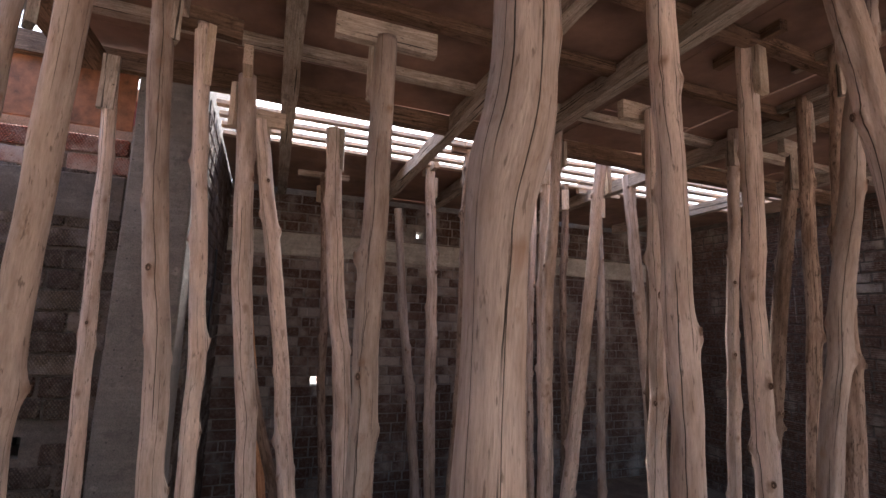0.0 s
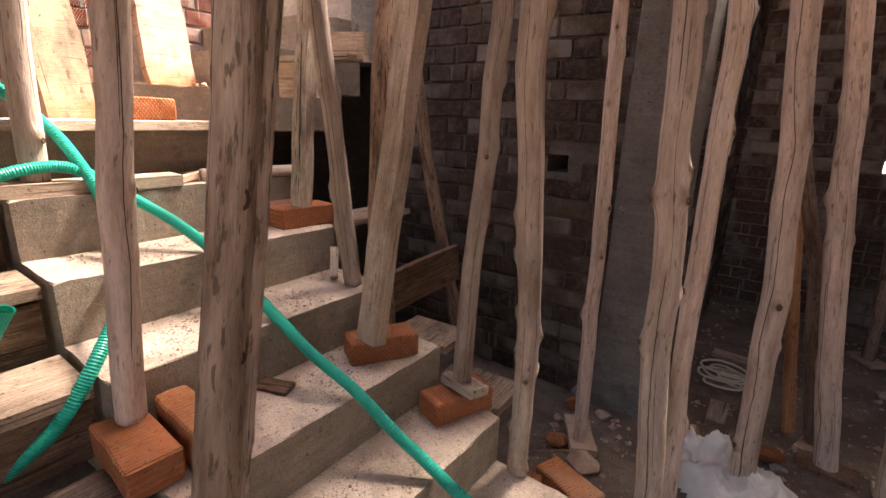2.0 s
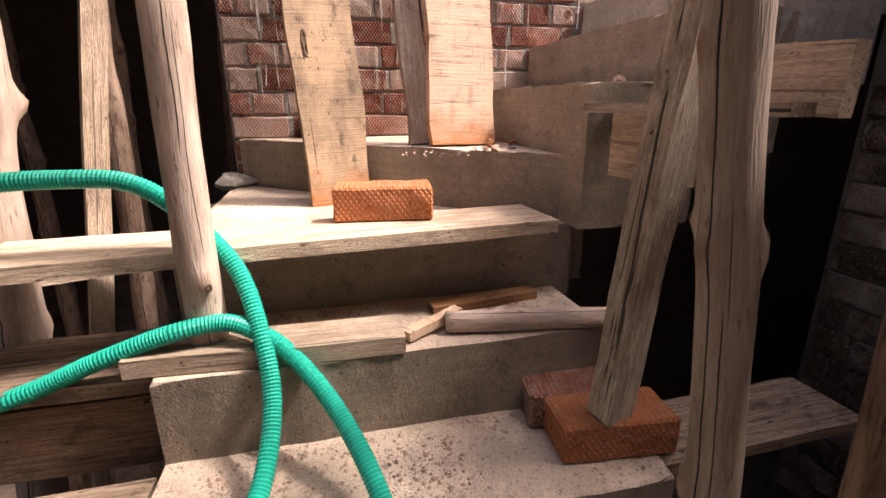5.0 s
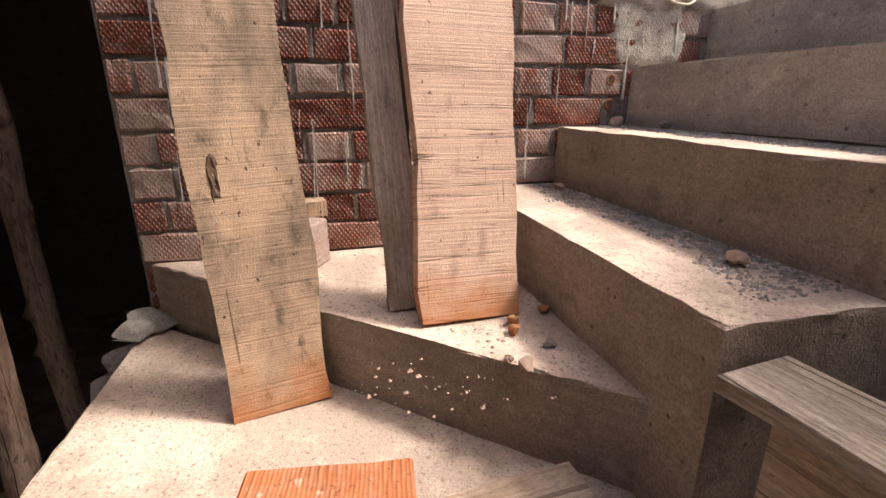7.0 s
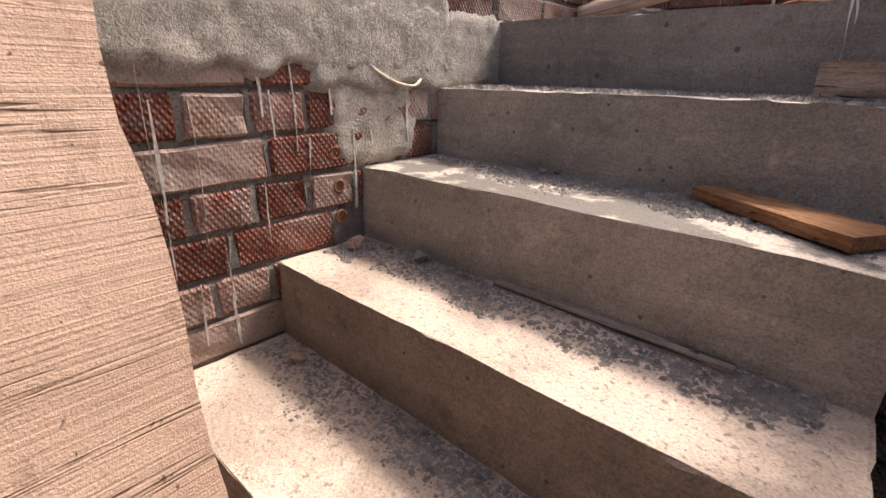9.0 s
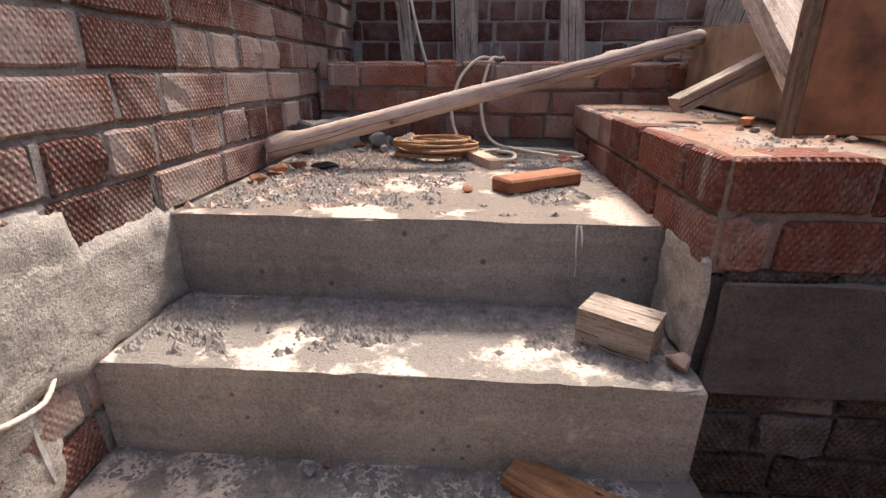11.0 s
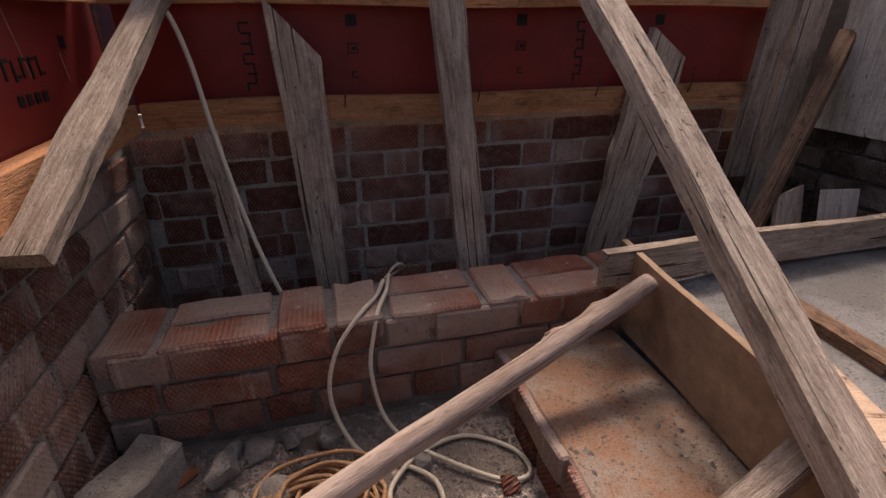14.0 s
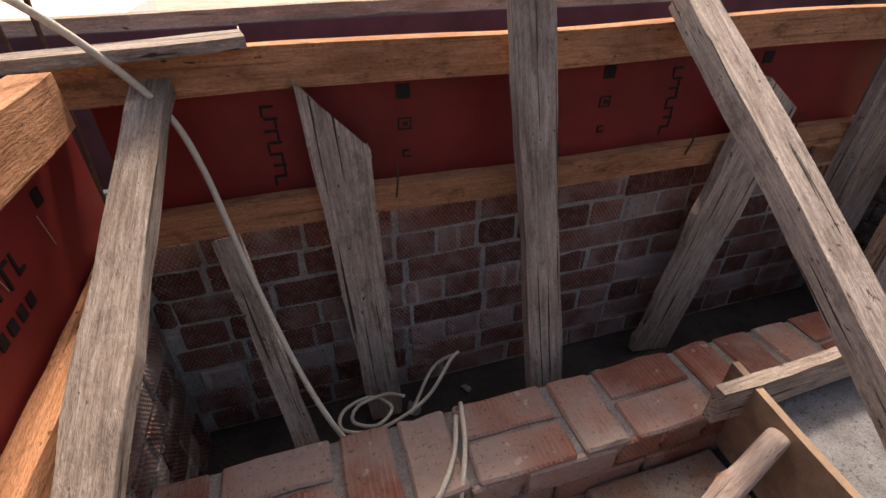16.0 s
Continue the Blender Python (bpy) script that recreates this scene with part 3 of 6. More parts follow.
def stem_bm(points, seed, sides=24, knots=()):
    """A crooked stem through (x, y, z, radius), in the frame of along(first, last)."""
    pts = [Vector(p[:3]) for p in points]
    m = along(pts[0], pts[-1]).inverted()
    loc = [m @ p for p in pts]
    rad = [p[3] for p in points]
    total = loc[-1].z
    n = int(total / 0.02)
    bm = bmesh.new()
    lay, eye = stem_layers(bm)
    rings = []
    zs = [p.z for p in loc]
    for i in range(n + 1):
        z = total * i / n
        cx, cy = float(np.interp(z, zs, [p.x for p in loc])), float(np.interp(z, zs, [p.y for p in loc]))
        r = float(np.interp(z, zs, rad))
        ring = []
        for k in range(sides):
            a = 2 * math.pi * k / sides
            d = r * (1 + 0.10 * noise.noise((math.cos(a) * 1.1 + seed, math.sin(a) * 1.1, z * 2.4)) + 0.05 * noise.noise((math.cos(a) * 2.5, math.sin(a) * 2.5 + seed, z * 9)))
            dark = 0.0
            for kz, ka, ks in knots:
                da = (a - ka + math.pi) % (2 * math.pi) - math.pi
                spot = math.exp(-((z - kz) / (0.5 * r)) ** 2 - (da / 0.4) ** 2)
                d += r * ks * spot
                dark = max(dark, spot)
            v = bm.verts.new((cx + d * math.cos(a), cy + d * math.sin(a), z))
            v[lay] = Vector((r * math.cos(a), r * math.sin(a), z))
            v[eye] = dark
            ring.append(v)
        rings.append(ring)
    for _ in range(2):
        for p, q, s in zip(rings, rings[1:], rings[2:]):
            for k in range(sides):
                q[k].co = q[k].co * 0.6 + (p[k].co + s[k].co) * 0.2
    for p, q in zip(rings, rings[1:]):
        for k in range(sides):
            bm.faces.new((p[k], p[(k + 1) % sides], q[(k + 1) % sides], q[k]))
    bm.faces.new(list(reversed(rings[0])))
    bm.faces.new(rings[-1])
    return bm


def render_patch(parent, y0, y1, z0, z1, seed, depth=0.014):
    """A rough smear of cement on the wall x = 0, thick in its middle and ragged at its rim."""
    bm = bmesh.new()
    ny, nz = int((y1 - y0) / 0.012), int((z1 - z0) / 0.012)
    grid = []
    for i in range(ny + 1):
        row = []
        for k in range(nz + 1):
            y, z = y0 + (y1 - y0) * i / ny, z0 + (z1 - z0) * k / nz
            e = min(i / ny, 1 - i / ny) * (y1 - y0)
            f = min(k / nz, 1 - k / nz) * (z1 - z0)
            rim = min(e, f) + 0.022 * noise.noise((y * 14, z * 14, seed)) + 0.012 * noise.noise((y * 45, z * 45, seed))
            t = max(-1.0, min(1.0, (rim - 0.012) / 0.014))
            row.append(bm.verts.new((-0.004 + depth * (t + 0.25) + 0.004 * noise.noise((y * 25, z * 25, seed + 3)) + 0.003 * noise.noise((y * 70, z * 70, seed)), y, z)))
        grid.append(row)
    for i in range(ny):
        for k in range(nz):
            bm.faces.new((grid[i][k], grid[i + 1][k], grid[i + 1][k + 1], grid[i][k + 1]))
    return part("render", bm, PLASTER, parent, "rough grey cement render", True)


COUNT = [0]


def prop(lo, hi, r, mat=None, label="peeled round timber prop standing on the floor", name="timber_prop", bend=0.03, knots=15, r_top=None, group="timber props"):
    COUNT[0] += 1
    lo, hi = Vector(lo), Vector(hi)
    bm = log_bm((hi - lo).length, r, r_top or r * 0.86, 100 + COUNT[0], bend, knots)
    ob = tagged(part(name, bm, mat or POLE, None, "", True, along(lo, hi)), label, "timber prop", group)
    add_knots(ob)
    rg = random.Random(COUNT[0])
    if lo.z < 0.01:
        pad = box_bm((rg.uniform(0.13, 0.2), rg.uniform(0.08, 0.12), 0.022), 0.002, 1, 0.003, (2, 1, 0), rg)
        part("foot_pad", pad, rg.choice((PLANK_GREY, DUSTY_PLANK, PLANK_DARK)), ob, "flat scrap of board under the foot", False, pose(lo.x, lo.y, 0.011, 0, 0, rg.uniform(0, 180)))
    if hi.z > 2.5 and rg.random() < 0.6:
        n, a = rg.uniform(0.22, 0.45), rg.choice((0.0, 0.1, 1.5, 1.6))
        off = Vector((math.cos(a), math.sin(a), 0)) * n * 0.5
        part("head_plate", plank_bm(n, 0.08, 0.035, COUNT[0] + 50, 0.006), rg.choice((PLANK_GREY, DUSTY_PLANK, PLANK_DARK)), ob, "short board on the head", False,
             along(hi - off + Vector((0, 0, 0.012)), hi + off + Vector((0, 0, 0.012)), (-math.sin(a), math.cos(a), 0)))
    if hi.z > 2.5:
        wedge = plank_bm(rg.uniform(0.12, 0.26), 0.055, 0.025, COUNT[0], 0.004)
        a = rg.uniform(0, 6.28)
        part("head_cleat", wedge, rg.choice((PLANK_GREY, DUSTY_PLANK)), ob, "short cleat nailed to the head", False,
             along(hi + Vector((r * math.cos(a), r * math.sin(a), -0.22)), hi + Vector((r * math.cos(a), r * math.sin(a), 0.0)), (math.cos(a), math.sin(a), 0)))
    return ob


def plank_bm(length, width, thick, seed, wavy=0.006, taper=0.0, slant=0.0):
    """A sawn board along z, width along x; edges wander as waney boards do."""
    rng = random.Random(seed)
    n = max(4, int(length / 0.06))
    bm = bmesh.new()
    rows = []
    for i in range(n + 1):
        z = length * i / n
        w = width * (1 - taper * i / n)
        l = -w / 2 + wavy * noise.noise((seed * 1.3, z * 5, 0)) + wavy * 0.5 * noise.noise((seed, z * 22, 3))
        r = w / 2 + wavy * noise.noise((seed * 1.7 + 9, z * 5, 0)) + wavy * 0.5 * noise.noise((seed, z * 22, 8))
        bow = thick * 0.15 * noise.noise((seed + 5, z * 1.5, 0))
        cut = slant / width if i == n else 0.0
        rows.append([bm.verts.new((x, y + bow, z + cut * x)) for x, y in ((l, -thick / 2), (r, -thick / 2), (r, thick / 2), (l, thick / 2))])
    for p, q in zip(rows, rows[1:]):
        for k in range(4):
            bm.faces.new((p[k], p[(k + 1) % 4], q[(k + 1) % 4], q[k]))
    bm.faces.new(list(reversed(rows[0])))
    bm.faces.new(rows[-1])
    es = [e for e in bm.edges if e.calc_face_angle(0) > 0.9]
    bmesh.ops.bevel(bm, geom=es, offset=min(0.003, thick * 0.2), segments=1, affect="EDGES")
    return bm


def plank(name, a, b, width, thick, mat, label, category="board", up=(0, 0, 1), spin=0.0, wavy=0.006, parent=None, group="", taper=0.0, slant=0.0):
    COUNT[0] += 1
    a, b = Vector(a), Vector(b)
    bm = plank_bm((b - a).length, width, thick, 300 + COUNT[0], wavy, taper, slant)
    ob = part(name, bm, mat, parent, "", False, along(a, b, up, spin))
    return tagged(ob, label, "" if parent else category, group)


def tube_bm(points, r, sides=8, step=0.02, ribs=0.0):
    """A tube along a smooth line through the points; ribs: depth of its rings."""
    pts = [Vector(p) for p in points]
    pts = [pts[0] * 2 - pts[1]] + pts + [pts[-1] * 2 - pts[-2]]
    line = []
    for i in range(1, len(pts) - 2):
        p0, p1, p2, p3 = pts[i - 1:i + 3]
        n = max(2, int((p2 - p1).length / step))
        for k in range(n):
            t = k / n
            line.append(0.5 * ((2 * p1) + (p2 - p0) * t + (2 * p0 - 5 * p1 + 4 * p2 - p3) * t * t + (3 * p1 - p0 - 3 * p2 + p3) * t ** 3))
    line.append(pts[-2])
    bm = bmesh.new()
    nrm = Vector((0.3, 0.2, 1)).normalized()
    prev = None
    first = None
    for i, p in enumerate(line):
        tan = (line[min(i + 1, len(line) - 1)] - line[max(i - 1, 0)]).normalized()
        nrm = (nrm - tan * nrm.dot(tan)).normalized()
        bi = tan.cross(nrm)
        rr = r * (1 - ribs * (i % 2))
        ring = [bm.verts.new(p + (nrm * math.cos(6.28318 * k / sides) + bi * math.sin(6.28318 * k / sides)) * rr) for k in range(sides)]
        if prev:
            for k in range(sides):
                bm.faces.new((prev[k], prev[(k + 1) % sides], ring[(k + 1) % sides], ring[k]))
        else:
            first = ring
        prev = ring
    if not ribs:
        bm.faces.new(list(reversed(first)))
        bm.faces.new(prev)
    return bm


def prism_bm(plan, z0, z1, cell=0.035, jitter=0.0022, seed=1, bevel=0.005):
    """A cast block over a plan, counter-clockwise, with slightly uneven, rounded arrises."""
    rng = random.Random(seed)
    line = []
    for (ax, ay), (bx, by) in zip(plan, plan[1:] + plan[:1]):
        n = max(1, int(math.hypot(bx - ax, by - ay) / cell))
        line += [(ax + (bx - ax) * k / n, ay + (by - ay) * k / n, k == 0) for k in range(n)]
    bm = bmesh.new()
    rows = []
    for z in (z0, (z0 + z1) / 2, z1):
        rows.append([bm.verts.new((x + (0 if c else rng.uniform(-jitter, jitter)), y + (0 if c else rng.uniform(-jitter, jitter)), z + (rng.uniform(-jitter, jitter) if z == z1 else 0))) for x, y, c in line])
    n = len(line)
    for p, q in zip(rows, rows[1:]):
        for k in range(n):
            bm.faces.new((p[k], p[(k + 1) % n], q[(k + 1) % n], q[k]))
    bm.faces.new(list(reversed(rows[0])))
    top = bm.faces.new(rows[-1])
    if bevel:
        bmesh.ops.bevel(bm, geom=list(top.edges), offset=bevel, segments=1, affect="EDGES")
    return bm


def pebbles(name, spots, mat, label, parent=None):
    """Loose grit: one mesh of many small angular stones, (x, y, z, size)."""
    verts, faces = [], []
    base = [(1, 0, 0), (0, 1, 0), (-1, 0, 0), (0, -1, 0), (0.1, 0.1, 0.8)]
    rng = random.Random(len(spots))
    for x, y, z, s in spots:
        a = rng.uniform(0, 6.28)
        k = len(verts)
        for bx, by, bz in base:
            j = rng.uniform(0.6, 1.25) * s
            verts.append((x + (bx * math.cos(a) - by * math.sin(a)) * j, y + (bx * math.sin(a) + by * math.cos(a)) * j, z - 0.1 * s + bz * j))
        faces += [(k, k + 1, k + 4), (k + 1, k + 2, k + 4), (k + 2, k + 3, k + 4), (k + 3, k, k + 4)]
    me = bpy.data.meshes.new(name)
    me.from_pydata(verts, [], faces)
    me.materials.append(mat)
    ob = new(name, me)
    return tagged(ob, label, "debris", kind="stuff")


def rock(name, at, size, mat, label, seed, squash=0.75, category="stone"):
    """An angular broken lump: the hull of a few points, with its arrises knocked off."""
    rg = random.Random(seed * 13 + 5)
    bm = bmesh.new()
    for _ in range(13):
        d = Vector((rg.gauss(0, 1), rg.gauss(0, 1), rg.gauss(0, 1))).normalized() * rg.uniform(0.8, 1.15)
        bm.verts.new((d.x * rg.uniform(0.9, 1.2), d.y, d.z * squash))
    bmesh.ops.convex_hull(bm, input=bm.verts)
    bmesh.ops.delete(bm, geom=[v for v in bm.verts if not v.link_faces], context="VERTS")
    bmesh.ops.bevel(bm, geom=list(bm.edges), offset=0.07, segments=1, affect="EDGES")
    low = min(v.co.z for v in bm.verts)
    for v in bm.verts:
        v.co = (v.co + Vector((0, 0, -low)) + v.co * 0.12 * noise.noise(v.co * 3 + Vector((seed, 7, 0)))) * size * 0.5
    low = min(v.co.z for v in bm.verts)
    for v in bm.verts:
        v.co.z -= low
    return tagged(part(name, bm, mat, None, "", False, pose(*at, 0, 0, seed * 47)), label, category)


# Bricks share a few meshes; each lies along local x and shows its -y face.
def brick_mesh(length, seed, mat, height=0.075, depth=0.1):
    bm = box_bm((length, depth, height), 0.005, 1, 0.0022, (2, 0, 1), random.Random(seed))
    me = bpy.data.meshes.new("brick")
    bm.to_mesh(me)
    bm.free()
    me.materials.append(mat)
    return me


BRICKS = {}


def brick_of(length, mat, rng):
    key = (round(length, 2), mat.name, rng.randrange(3))
    if key not in BRICKS:
        BRICKS[key] = brick_mesh(key[0], len(BRICKS) + 1, mat)
    return BRICKS[key]


def brickwork(parent, origin, turn, length, z0, courses, mat, seed, skip=None, limit=300, proud=0.013, first=None, joints=None):
    """Courses of headers and stretchers on a wall face. origin: the face's start; turn: degrees about z of the wall's run.
    The courses past the limit become one joined part."""
    rng = random.Random(seed)
    m = pose(*origin, 0, 0, turn)
    spots = []
    for c in range(courses):
        u = rng.uniform(-0.12, 0.0)
        z = z0 + 0.085 * c + 0.0425
        while u < length:
            head = (c % 2 == 0) if rng.random() < 0.8 else rng.random() < 0.5
            w = 0.108 if head else 0.225
            a, b = max(u, 0.002), min(u + w, length - 0.002)
            if b - a > 0.035 and not (skip and skip((a + b) / 2, z)):
                spots.append(((a + b) / 2, z, b - a))
            u += w + 0.012 + rng.uniform(-0.002, 0.004)
    if joints:
        verts, faces = [], []
        for u, z, w in spots:
            k = len(verts)
            c = u + w / 2 + 0.007
            for dy, sh in ((0.0, 1.0), (-proud * 0.55, 0.85)):
                for dx, dz in ((-1, -1), (1, -1), (1, 1), (-1, 1)):
                    verts.append(m @ Vector((c + dx * 0.009 * sh + rng.uniform(-0.004, 0.004), dy + rng.uniform(-0.004, 0.002) * (dy < 0), z + dz * 0.041 * sh + rng.uniform(-0.006, 0.006))))
            faces += [(k + 4, k + 5, k + 6, k + 7), (k, k + 1, k + 5, k + 4), (k + 1, k + 2, k + 6, k + 5), (k + 2, k + 3, k + 7, k + 6), (k + 3, k, k + 4, k + 7)]
        me = bpy.data.meshes.new("mortar_joints")
        me.from_pydata(verts, [], faces)
        me.materials.append(joints)
        ob = new("mortar_joints", me)
        ob.parent = parent
        ob.matrix_parent_inverse = parent.matrix_basis.inverted()
        tagged(ob, kind="stuff")
    single = spots if len(spots) <= limit else [s for s in spots if first is None or first(s[0], s[1])][:limit]
    chosen = set(single)
    inv = parent.matrix_basis.inverted()
    for u, z, w in single:
        ob = new("brick", brick_of(w, mat, rng))
        ob.parent = parent
        ob.matrix_parent_inverse = inv
        ob.matrix_basis = m @ pose(u, 0.05 - proud + rng.uniform(-0.003, 0.003), z + rng.uniform(-0.002, 0.002), rng.uniform(-0.6, 0.6), rng.uniform(-0.5, 0.5), rng.uniform(-0.7, 0.7))
    rest = [s for s in spots if s not in chosen]
    if rest:
        verts, faces = [], []
        for u, z, w in rest:
            k = len(verts)
            y = -proud + rng.uniform(-0.003, 0.003)
            j = lambda: rng.uniform(-0.003, 0.003)
            for dx, dz, dy in ((-0.5, -0.5, 0.012), (0.5, -0.5, 0.012), (0.5, 0.5, 0.012), (-0.5, 0.5, 0.012)):
                verts.append(m @ Vector((u + dx * w, y + dy, z + dz * 0.075)))
            for dx, dz in ((-0.5, -0.5), (0.5, -0.5), (0.5, 0.5), (-0.5, 0.5)):
                verts.append(m @ Vector((u + dx * (w - 0.012) + j(), y, z + dz * 0.064 + j())))
            faces += [(k + 4, k + 5, k + 6, k + 7), (k, k + 1, k + 5, k + 4), (k + 1, k + 2, k + 6, k + 5), (k + 2, k + 3, k + 7, k + 6), (k + 3, k, k + 4, k + 7)]
        me = bpy.data.meshes.new("brickwork")
        me.from_pydata(verts, [], faces)
        me.materials.append(mat)
        ob = new("brickwork", me)
        ob.parent = parent
        ob.matrix_parent_inverse = inv
        tagged(ob, kind="stuff")


def block(name, lo, hi, mat, label="", category="", kind="structure", bevel=0.004, jitter=0.0, cuts=(0, 0, 0)):
    lo, hi = Vector(lo), Vector(hi)
    bm = box_bm(hi - lo, bevel, 1, jitter, cuts, random.Random(7))
    ob = part(name, bm, mat, None, "", False, Matrix.Translation((lo + hi) / 2))
    return tagged(ob, label, category, kind=kind)


def holed_wall(name, lo, hi, axis, holes, mat, label):
    """A wall along x (axis 0) or y (axis 1) with openings (u0, u1, z0, z1) right through it."""
    lo, hi = Vector(lo), Vector(hi)
    us = sorted({lo[axis], hi[axis], *[h[0] for h in holes], *[h[1] for h in holes]})
    zs = sorted({lo.z, hi.z, *[h[2] for h in holes], *[h[3] for h in holes]})
    bm = bmesh.new()
    o = 1 - axis
    solid = lambda i, k: 0 <= i < len(us) - 1 and 0 <= k < len(zs) - 1 and not any(
        h[0] <= (us[i] + us[i + 1]) / 2 <= h[1] and h[2] <= (zs[k] + zs[k + 1]) / 2 <= h[3] for h in holes)

    def quad(pts):
        vs = []
        for u, d, z in pts:
            p = [0, 0, z]
            p[axis], p[o] = u, d
            vs.append(bm.verts.new(p))
        bm.faces.new(vs)
    for i in range(len(us) - 1):
        for k in range(len(zs) - 1):
            if not solid(i, k):
                continue
            a, b, c, d = us[i], us[i + 1], zs[k], zs[k + 1]
            for y in (lo[o], hi[o]):
                quad([(a, y, c), (b, y, c), (b, y, d), (a, y, d)])
            if not solid(i - 1, k):
                quad([(a, lo[o], c), (a, hi[o], c), (a, hi[o], d), (a, lo[o], d)])
            if not solid(i + 1, k):
                quad([(b, lo[o], c), (b, hi[o], c), (b, hi[o], d), (b, lo[o], d)])
            if not solid(i, k - 1):
                quad([(a, lo[o], c), (b, lo[o], c), (b, hi[o], c), (a, hi[o], c)])
            if not solid(i, k + 1):
                quad([(a, lo[o], d), (b, lo[o], d), (b, hi[o], d), (a, hi[o], d)])
    bmesh.ops.remove_doubles(bm, verts=bm.verts, dist=1e-5)
    bmesh.ops.recalc_face_normals(bm, faces=bm.faces)
    return tagged(part(name, bm, mat), label, "wall", kind="structure")


def loose_brick(at, rz, label, mat=None, rx=0, ry=0, size=(0.225, 0.11, 0.078), jitter=0.002):
    COUNT[0] += 1
    bm = box_bm(size, 0.005, 1, jitter, (3, 1, 1), random.Random(COUNT[0]))
    x, y, z = at
    return tagged(part("loose_brick", bm, mat or BRICK_NEW, None, "", False, pose(x, y, z + size[2] / 2, rx, ry, rz)), label, "brick")


# ---- stairs ----
RISE = 0.17
Y0, Y1 = 0.71, 1.60
stairs = thing("staircase", (1.2, 1.2, 0), "rough cast concrete winder staircase strewn with dust and grit", "stairs")
stairs["kind"] = "structure"


def step(k, plan, mat, deep=0.34):
    z = (14 - k) * RISE
    return part("step", prism_bm(plan, max(-0.05, z - deep), z, seed=k), mat, stairs)


NOSE = {13: 2.42, 12: 2.165, 11: 1.915, 10: 1.655, 9: 1.385, 8: 1.13, 7: 0.87}
for k in range(13, 7, -1):
    step(k, [(NOSE[k - 1] - 0.06, Y0), (NOSE[k], Y0), (NOSE[k], Y1), (NOSE[k - 1] - 0.06, Y1)], CONCRETE)
step(7, [(0.0, 0.70), (0.87, 0.70), (0.88, 1.645), (0.80, 1.645)], CONCRETE)
step(6, [(0.0, 0.73), (0.845, 1.63), (0.845, 1.70), (0.0, 1.70)], CONCRETE)
RIDGE = {5: 1.626, 4: 1.885, 3: 2.118, 2: 2.373, 1: 2.615}
for k in range(5, 1, -1):
    step(k, [(0.0, RIDGE[k]), (0.945 if k > 2 else 0.932, RIDGE[k]), (0.945 if k > 2 else 0.932, RIDGE[k - 1] + 0.05), (0.0, RIDGE[k - 1] + 0.05)], CONCRETE if k > 3 else GREY_CONCRETE)
step(1, [(0.0, 2.615), (0.934, 2.615), (0.934, 3.56), (0.0, 3.56)], LANDING)

# ---- floor, walls and deck ----
# Ground doubles as a pale reflector for the room.
block("ground", (-60, -60, -0.30), (60, 60, -0.06), BOUNCE_SOIL, "bare soil around the building site, made pale to bounce light indoors", "ground", bevel=0)
block("floor", (-3.0, -2.3, -0.06), (7.4, 4.5, 0.0), EARTH, "trodden dirt floor littered with rubble and dust", "floor", bevel=0, cuts=(20, 14, 0))
holed_wall("wall_stair", (-0.24, 0.71, -0.05), (-0.006, 4.40, 2.87), 1, [], PERPEND, "red wire-cut brick wall with thick mortar joints beside the stairs")
wall_stair = bpy.data.objects["wall_stair"]
holed_wall("wall_under_deck", (0.938, 2.452, -0.05), (2.21, 2.70, 2.186), 0, [(1.87, 1.97, 1.05, 1.13)], MORTAR, "dusty grey brick wall below the platform, its tone lowered for shade")
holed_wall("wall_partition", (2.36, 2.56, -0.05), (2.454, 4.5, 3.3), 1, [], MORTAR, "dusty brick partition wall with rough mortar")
holed_wall("wall_far", (2.454, 4.506, -0.05), (7.5, 4.7, 2.9), 0, [(3.245, 3.335, 1.02, 1.10), (4.16, 4.24, 2.42, 2.49)], PERPEND, "old brick wall with a pale render band and small holes")
holed_wall("wall_east", (7.306, -2.3, -0.05), (7.5, 4.506, 2.9), 1, [], MORTAR, "old brick wall at the end of the propped room")
# This wall is unseen; its opening is assumed and sized for the room's daylight.
holed_wall("wall_south", (-3.0, -2.5, -0.05), (7.5, -2.3, 2.9), 0, [(2.2, 7.2, 0.1, 2.25)], MORTAR, "unseen brick wall, its wide opening assumed from the daylight on the props")
holed_wall("wall_west", (-3.2, -2.3, -0.05), (-3.0, 4.5, 2.9), 1, [(0.30, 0.52, 0.8, 2.2)], MORTAR, "rough brick wall with a narrow bright opening")
# Unseen closing wall, added to block daylight behind the stair wall.
holed_wall("wall_north", (-3.0, 4.4, -0.05), (-0.24, 4.6, 2.9), 0, [], MORTAR, "unseen plain brick wall added to keep daylight out of the bay")
holed_wall("wall_pit", (-0.006, 4.136, -0.05), (2.36, 4.40, 2.87), 0, [], LIME_MORTAR, "brick wall at the back of the dark pit")
block("column_1", (2.205, 2.415, -0.03), (2.462, 2.66, 2.72), COLUMN_MAT, "smooth grey cast concrete column", "column", bevel=0.008, jitter=0.003, cuts=(0, 0, 8))
kerb = block("kerb_wall", (0.936, 2.452, 2.19), (1.275, 3.545, 2.362), KERB_TOP, "low brick kerb wall capped with smeared cement", "kerb", bevel=0.006, jitter=0.003, cuts=(2, 8, 1))
front_kerb = block("kerb_front", (1.279, 2.456, 2.19), (2.36, 2.60, 2.358), KERB_TOP, "brick edge of the raised platform", "kerb", bevel=0.006)
